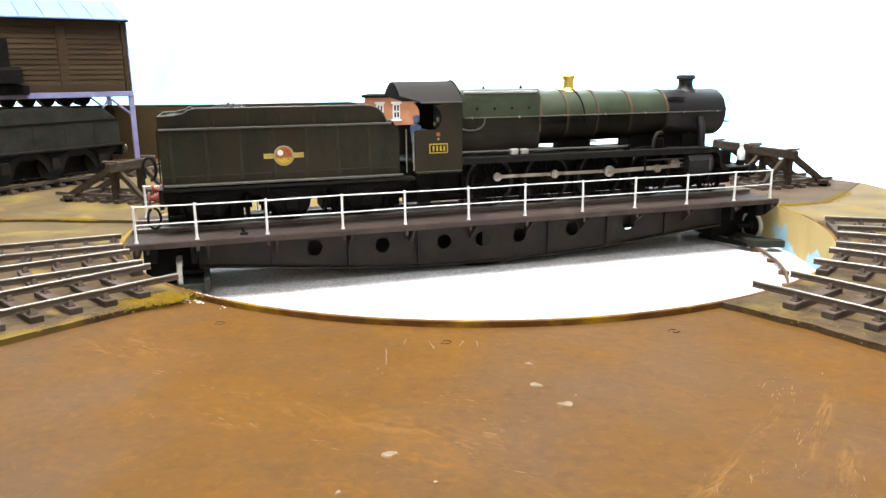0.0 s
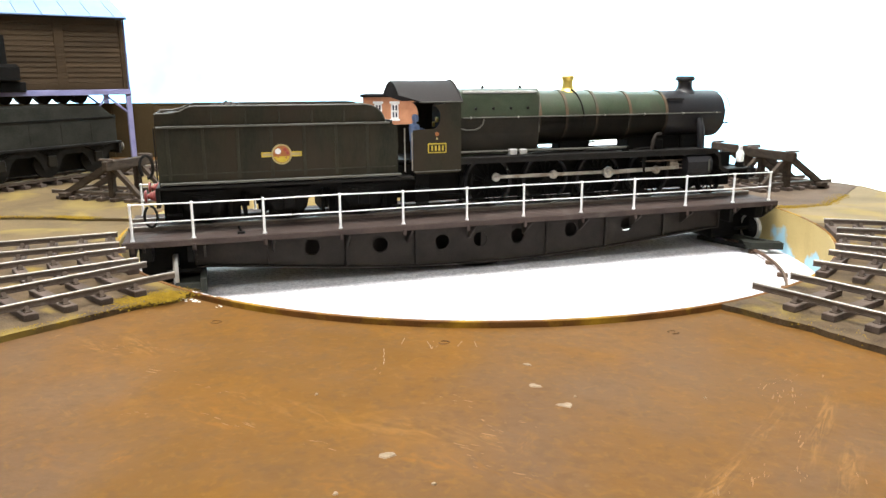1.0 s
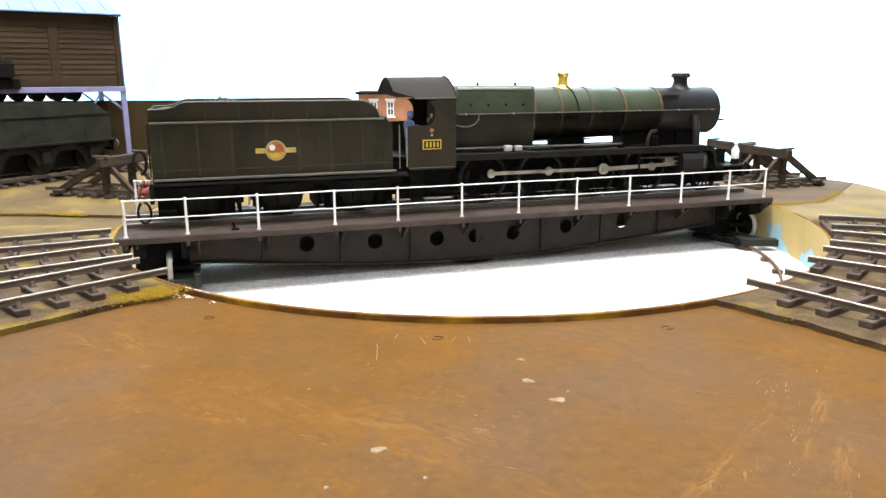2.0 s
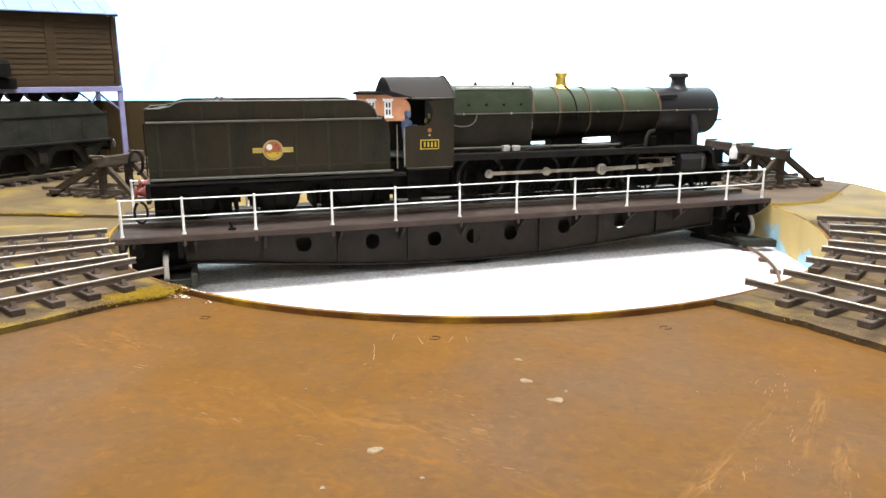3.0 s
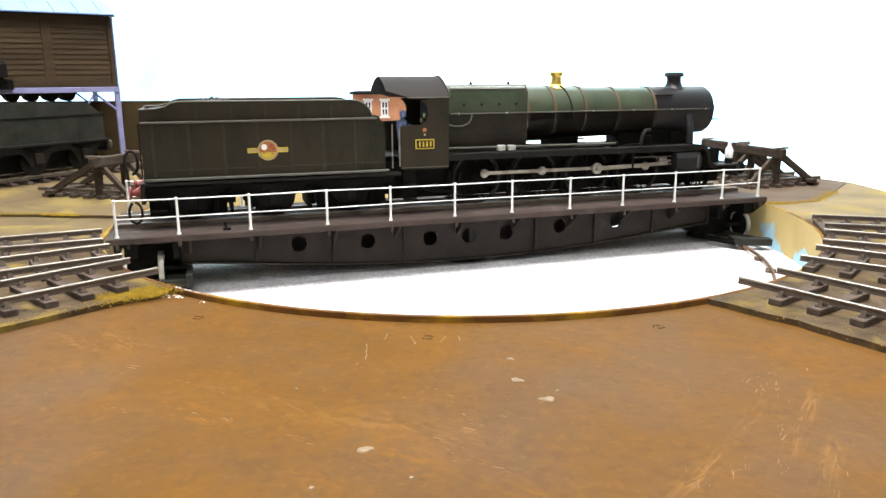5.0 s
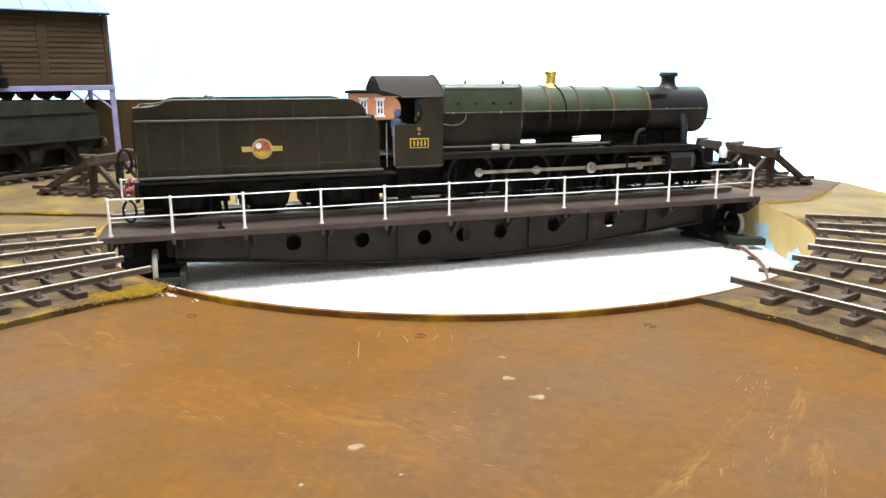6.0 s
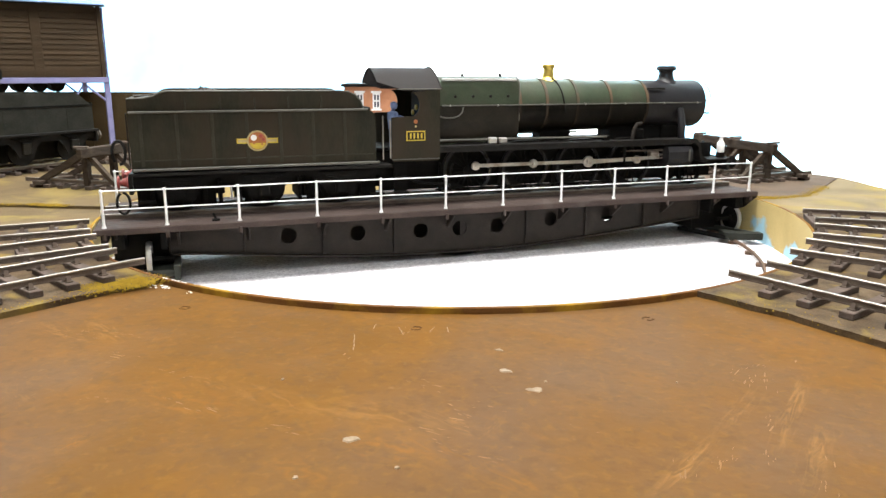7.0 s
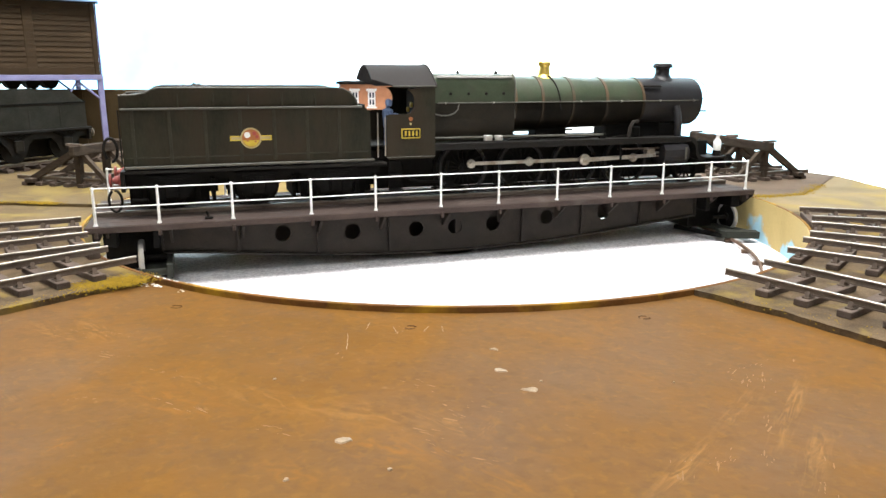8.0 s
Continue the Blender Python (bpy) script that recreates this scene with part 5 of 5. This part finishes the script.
    for u in (-200, -144, -91):
        for s in (-1, 1):
            part("brake_block", box(B(), u - 18.5, u - 15, s * 16.3 - 2, s * 16.3 + 2, RH + 5, RH + 20, 0.5), UNDER, tender)
            if u != -144:
                part("brake_block", box(B(), u + 15, u + 18.5, s * 16.3 - 2, s * 16.3 + 2, RH + 5, RH + 20, 0.5), UNDER, tender)
    for u in (-200, -144, -91):
        part("axle", rod(B(), (u, -15, RH + 14.2), (u, 15, RH + 14.2), 1.6, 10), UNDER, tender)
    part("water_scoop", box(B(), -113, -104, -8, 8, RH + 3, 24, 1.0), UNDER, tender)
    part("buffer_beam", box(B(), T0 - 3.6, T0 - 1, -29, 29, 24, 36, 0.3), BLACK, tender)
    for s in (-1, 1):
        b = part("buffer", lathe(B(), [(3.8, 0), (3.8, -1.4), (2.9, -2.0), (2.7, -4.0)], (T0 - 3.6, s * 20, 31), "x", 16), RED, tender, "red painted buffer")
        part("buffer_head", lathe(B(), [(1.6, -4), (1.6, -5.6), (4.3, -6.0), (4.3, -7.0), (3, -7.6)], (T0 - 3.6, s * 20, 31), "x", 18), RED, b)
    loop = [(T0 - 8 + 4.0 * math.cos(radians(a)), -24, 51 + 7.5 * math.sin(radians(a))) for a in range(-90, 250, 20)]
    part("vacuum_hose", tube(B(), loop, 1.0, 8), BLACK, tender)
    low = [(T0 - 8 + 4.0 * math.cos(radians(a)), -24, 18 + 7 * math.sin(radians(a))) for a in range(-250, 91, 20)]
    part("steam_hose", tube(B(), low, 0.9, 8), BLACK, tender)
    # coal
    rnd, bm = random.Random(11), B()
    for _ in range(950):
        x, y = rnd.uniform(-203, -92), rnd.uniform(-26, 26)
        z = 80 + 9.0 * (1 - (y / 34) ** 2) * (0.60 + 0.66 * math.exp(-((x + 181) / 14) ** 2)) + rnd.uniform(-2.5, 0.2)
        r = rnd.uniform(0.7, 1.4)
        got = bmesh.ops.create_icosphere(bm, subdivisions=1, radius=r, matrix=Matrix.Translation((x, y, z)) @ Euler((rnd.random() * 3, rnd.random() * 3, rnd.random() * 3)).to_matrix().to_4x4())
        for v in got["verts"]:
            v.co += Vector((rnd.uniform(-0.3, 0.3), rnd.uniform(-0.3, 0.3), rnd.uniform(-0.3, 0.3))) * r
    box(bm, -203, -92, -27, 27, 76.9, 84)
    ob = part("coal", bm, COAL)
    ob.matrix_basis = pose(0, 0, 0, 0, 0, BRIDGE_TURN)
    tagged(ob, "heap of dusty black coal in the tender", "coal", kind="stuff")


tender_body()


def figurine():
    """The little painted driver, as one plain shape."""
    bm = B()
    for side in (-1.7, 1.7):
        rod(bm, (0, side, 48.2), (0.4, side * 0.8, 62), 1.7, 10, 2.1)
    lathe(bm, [(2.2, 60.6), (3.4, 61.6), (3.6, 66), (4.2, 71), (3.8, 73.4), (1.5, 74.6), (1.4, 75.8)], (0.6, -0.8, 0), seg=14)
    lathe(bm, [(0.8, 75.4), (2.2, 76.4), (2.6, 78.4), (2.3, 80.2), (0.9, 81.2)], (1.2, -1.6, 0), seg=14)
    for side in (-1, 1):
        tube(bm, [(0.6, side * 3.8 - 0.8, 72.4), (2.6, side * 4.6 - 1.6, 68.4), (6.4, side * 3.6 - 5.0, 70.2)], 1.25, 8)
    ob = part("figurine", bm, BLUE)
    ob.matrix_basis = pose(0, 0, 0, 0, 0, BRIDGE_TURN) @ pose(-51.5 * MM, -18.5 * MM, 0.2 * MM)
    tagged(ob, "small blue painted figurine standing in the cab doorway", "figurine")


figurine()


# ---- coal stage on steel legs ----
def coal_stage():
    st = group_at("coal_stage", -433, 403, 0, 37)
    tagged(st, "brown boarded coal stage on lilac steel legs", "coal stage")
    L, D, Z0, Z1 = 330.0, 130.0, 93.0, 179.0
    # walls: a shell, with boards and cover strips on the front
    body = part("body", box(B(), -L, -1.5, 2, D, Z0, Z1, 0.5), PLANK, st)
    strips = [-L, -200, -77, -3]
    for a, b in zip(strips, strips[1:]):
        z = Z0 + 9.0
        while z < Z1 - 7:
            bm = B()
            prism(bm, [(2.0, z), (0.5, z), (1.4, z + 5.9), (2.0, z + 5.9)], "x", a + 5, b - 5)
            part("board", bm, PLANK, body)
            z += 6.2
    for x in strips:
        part("cover_strip", box(B(), x - 5.5 if x < -4 else x - 3.5, x + 5.5 if x < -4 else x + 1.6, -0.2, 2.2, Z0, Z1, 0.3), PLANK, body)
    part("cover_strip", box(B(), -L, -8.8, -0.1, 2.1, Z0, Z0 + 8.6, 0.3), PLANK, body)
    part("cover_strip", box(B(), -L, -8.8, -0.1, 2.1, Z1 - 7, Z1, 0.3), PLANK, body)
    part("corner_angle", box(B(), -0.5, 1.0, -0.6, 4, Z0 - 2, Z1, 0.3), LILAC, st)
    z = Z0 + 2
    while z < Z1 - 4:
        part("end_board", box(B(), -1.5, -0.4, 4.2, D, z, z + 7.0, 0.2), PLANK, body)
        z += 7.6
    # roof of separate sheets, sloping up from the front eave, and its back half
    roof = part("roof", prism(B(), [(-8, Z1 + 1.2), (D / 2, Z1 + 28), (D + 8, Z1 + 1.2), (D + 8, Z1 + 0.4), (D / 2, Z1 + 26.8), (-8, Z1 + 0.4)], "x", -L - 6, 2.5), SHEET, st)
    x = -L - 6
    while x < 2:
        w = min(27.0, 2.5 - x)
        for s in (0, 1):
            bm = B()
            p = [(-9, Z1 + 1.5), (D / 2, Z1 + 29.2), (D / 2, Z1 + 29.9), (-9, Z1 + 2.6)]
            if s:
                p = [(D - yy, zz) for yy, zz in p]
            prism(bm, p, "x", x + 0.35, x + w - 0.35)
            part("roof_sheet", bm, SHEET, roof)
        x += 27.0
    part("fascia", box(B(), -L - 6, 2.5, -8.6, -7.2, Z1 - 0.6, Z1 + 1.2, 0.2), UNDER, roof)
    # steel floor beam and legs
    part("floor_beam", box(B(), -L, 1.4, -1.5, 5, Z0 - 7, Z0 - 0.3, 0.4), LILAC, st)
    part("floor_beam", box(B(), -L, 1.4, D - 5, D, Z0 - 7, Z0 - 0.3, 0.4), LILAC, st)
    part("floor", box(B(), -L, 0, 5, D - 5, Z0 - 3, Z0, 0.2), TIMBER, st)
    for x in (-1.8, -160, -320):
        for yy in (2.0, D - 4):
            part("leg", box(B(), x - 3.2, x + 3.2, yy - 2.5, yy + 2.5, BOARD_Z, Z0 - 7, 0.4), LILAC, st)
            part("brace", tube(B(), [(x - 2, yy, Z0 - 30), (x - 27, yy, Z0 - 8)], 1.5, 6), LILAC, st)
            part("brace", tube(B(), [(x - 27, yy, Z0 - 8), (x - 38, yy, Z0 - 24)], 1.2, 6), LILAC, st)
    # made-up dark half-rounds under the floor, standing in for a wagon's wheels
    for x in (-52, -72, -94, -116, -138, -160):
        bm = B()
        prism(bm, [(x + 9.4 * math.cos(radians(q)), Z0 - 5 + 13.5 * math.sin(radians(q))) for q in range(180, 361, 20)], "y", 40, 80)
        part("hopper_mouth", bm, UNDER, st)
    # tipping chute and its opening
    part("opening", box(B(), -190, -135.5, -1.0, 1.0, Z0 + 30, Z0 + 64, 0.3), UNDER, body)
    ch = part("chute", prism(B(), [(-22, Z0 + 12), (0, Z0 + 14), (0, Z0 + 31), (-22, Z0 + 27)], "x", -186, -126), UNDER, st)
    part("chute_frame", box(B(), -170, -120, -14, -0.4, Z0 - 2, Z0 + 10, 1.0), UNDER, ch)


coal_stage()


# ---- a second tender on the siding in front of the coal stage ----
def parked_tender():
    t = group_at("parked_tender", -404.5, 252.7, 0, 241.7)
    tagged(t, "grey green model tender standing on the siding by the coal stage", "tender")
    H = 8.0
    for s in (-1, 1):
        y0, y1 = min(s * 28, s * 29), max(s * 28, s * 29)
        side = part("tank_side", prism(B(), [(4, 40.6), (175, 40.6), (175, 66.4), (4, 66.4)], "y", y0, y1), GREY_TENDER, t)
        part("beading", box(B(), 3.6, 175, s * 29.2 - 0.7, s * 29.2 + 0.7, 65.6, 67.0, 0.1), UNDER, side, "sooty black beading")
        for u in range(34, 170, 34):
            part("rivet_strip", box(B(), u - 1, u + 1, s * 29.1 - 0.15, s * 29.1 + 0.15, 43, 65, 0.1), GREY_TENDER, side)
        bm = B()
        prism(bm, [(5, 66.6), (175, 66.6), (175, 79.6), (27, 79.6), (21, 78.4), (15, 73.5), (10, 69.6)], "y", min(s * 28.2, s * 29.4), max(s * 28.2, s * 29.4))
        part("fender", bm, GREY_TENDER, t)
        part("footboard", box(B(), 0, 178, min(s * 20, s * 31), max(s * 20, s * 31), 38.2, 40.4, 0.2), BLACK, t)
        fr = [(2, 38.2), (2, 30)]
        for u in (27.5, 81, 134):
            fr += [(u - 17, 31), (u - 12, 26), (u - 8, 17), (u + 8, 17), (u + 12, 26), (u + 17, 31)]
        fr += [(174, 31), (174, 38.2)]
        f = part("side_frame", prism(B(), fr, "y", min(s * 23.6, s * 25), max(s * 23.6, s * 25)), BLACK, t)
        for u in (27.5, 81, 134):
            part("axlebox", box(B(), u - 4.5, u + 4.5, min(s * 24, s * 28.5), max(s * 24, s * 28.5), 20, 31, 0.6), GRIME_SHADE, f, "dusty brown axlebox")
            sp = B()
            for i in range(5):
                box(sp, u - 14 + i * 2.4, u + 14 - i * 2.4, s * 26.4 - 1.4, s * 26.4 + 1.4, 36 - i * 1.1, 37 - i * 1.1)
            part("leaf_spring", sp, UNDER, f)
            w = B()
            lathe(w, [(12, -1.4 * s), (14.2, -1.4 * s), (14.2, 1.4 * s), (12, 1.4 * s), (3, 0.6 * s), (3, 2 * s), (1, 2.2 * s)], (u, s * 16.2, H + 14.2), "y", 30)
            part("tender_wheel", w, BLACK, t)
        part("buffer", lathe(B(), [(3.0, 0), (2.2, -2), (2.0, -6), (4.8, -6.4), (4.8, -7.4), (2, -8)], (0, s * 20, 33.5), "x", 16), RAIL_TOP, t, "dull steel buffer")
    part("tank_end", box(B(), 3.4, 4.6, -28.4, 28.4, 40.6, 69, 0.2), GREY_TENDER, t)
    part("tank_top", box(B(), 4, 175, -28, 28, 65, 66.4, 0.2), GREY_TENDER, t)
    part("tank_end", box(B(), 174.4, 175.6, -28.4, 28.4, 40.6, 79, 0.2), GREY_TENDER, t)
    part("buffer_beam", box(B(), 0, 2.6, -29, 29, 27, 39.5, 0.3), BLACK, t)
    part("inner_frame", box(B(), 4, 174, -13, 13, 12, 38, 0.3), UNDER, t)


parked_tender()


# ---- brown hoarding and brick building at the back ----
def hoarding():
    h = group_at("hoarding", 0, 470)
    tagged(h, "low brown painted hoarding at the back of the layout", "hoarding", kind="structure")
    x, rnd = -1000.0, random.Random(4)
    while x < -40:
        w = 30.0
        part("panel", box(B(), x + 0.25, x + w - 0.25, 0, 4, BOARD_Z, 69 + rnd.uniform(-0.6, 0.6), 0.3), FENCE, h)
        x += w
    part("capping", tube(B(), [(-1000, 2, 70), (-500, 2, 70.6), (-40, 2, 70.2)], 2.0, 6), FENCE, h)


hoarding()


def brick_building():
    b = group_at("brick_building", -114, 265)
    tagged(b, "orange brick building with white windows and flat roof", "building")
    X1, D, Z1 = 96.0, 60.0, 85.0
    xs = [(13, 21.5), (31.5, 40), (66, 74.5)]
    zs = [(31, 48), (61, 78)]
    # front wall pieced round its windows
    bm, x = B(), 0.0
    for a, c in xs + [(X1, X1)]:
        box(bm, x, a, 0, 4, BOARD_Z, Z1)
        if c > a:
            lo = BOARD_Z
            for z0, z1 in zs:
                box(bm, a, c, 0, 4, lo, z0)
                lo = z1
            box(bm, a, c, 0, 4, lo, Z1)
        x = c
    wall = part("wall", bm, BRICK, b)
    part("wall", box(B(), 0, X1, 4, D, BOARD_Z, Z1), BRICK, b)
    roof = part("roof", box(B(), -3, X1 + 3, -3, D + 3, Z1, Z1 + 3.0, 0.5), UNDER, b, "flat dark roof edge")
    for a, c in xs:
        for z0, z1 in zs:
            w = part("window", box(B(), a, c, 3.0, 3.95, z0, z1), GLASS, b)
            fr = B()
            box(fr, a, a + 1.6, 0.6, 3, z0, z1), box(fr, c - 1.6, c, 0.6, 3, z0, z1)
            box(fr, a, c, 0.6, 3, z0, z0 + 1.8), box(fr, a, c, 0.6, 3, z1 - 1.8, z1)
            box(fr, a, c, 1, 3, (z0 + z1) / 2 - 0.9, (z0 + z1) / 2 + 0.9), box(fr, (a + c) / 2 - 0.6, (a + c) / 2 + 0.6, 1, 3, z0, z1)
            part("window_frame", fr, WHITE, w)
            part("sill", box(B(), a - 1.5, c + 1.5, -1.2, 2, z0 - 2, z0, 0.2), WHITE, w)
            part("lintel", box(B(), a - 1.5, c + 1.5, -0.6, 1, z1, z1 + 2.4, 0.2), WHITE, w)


brick_building()
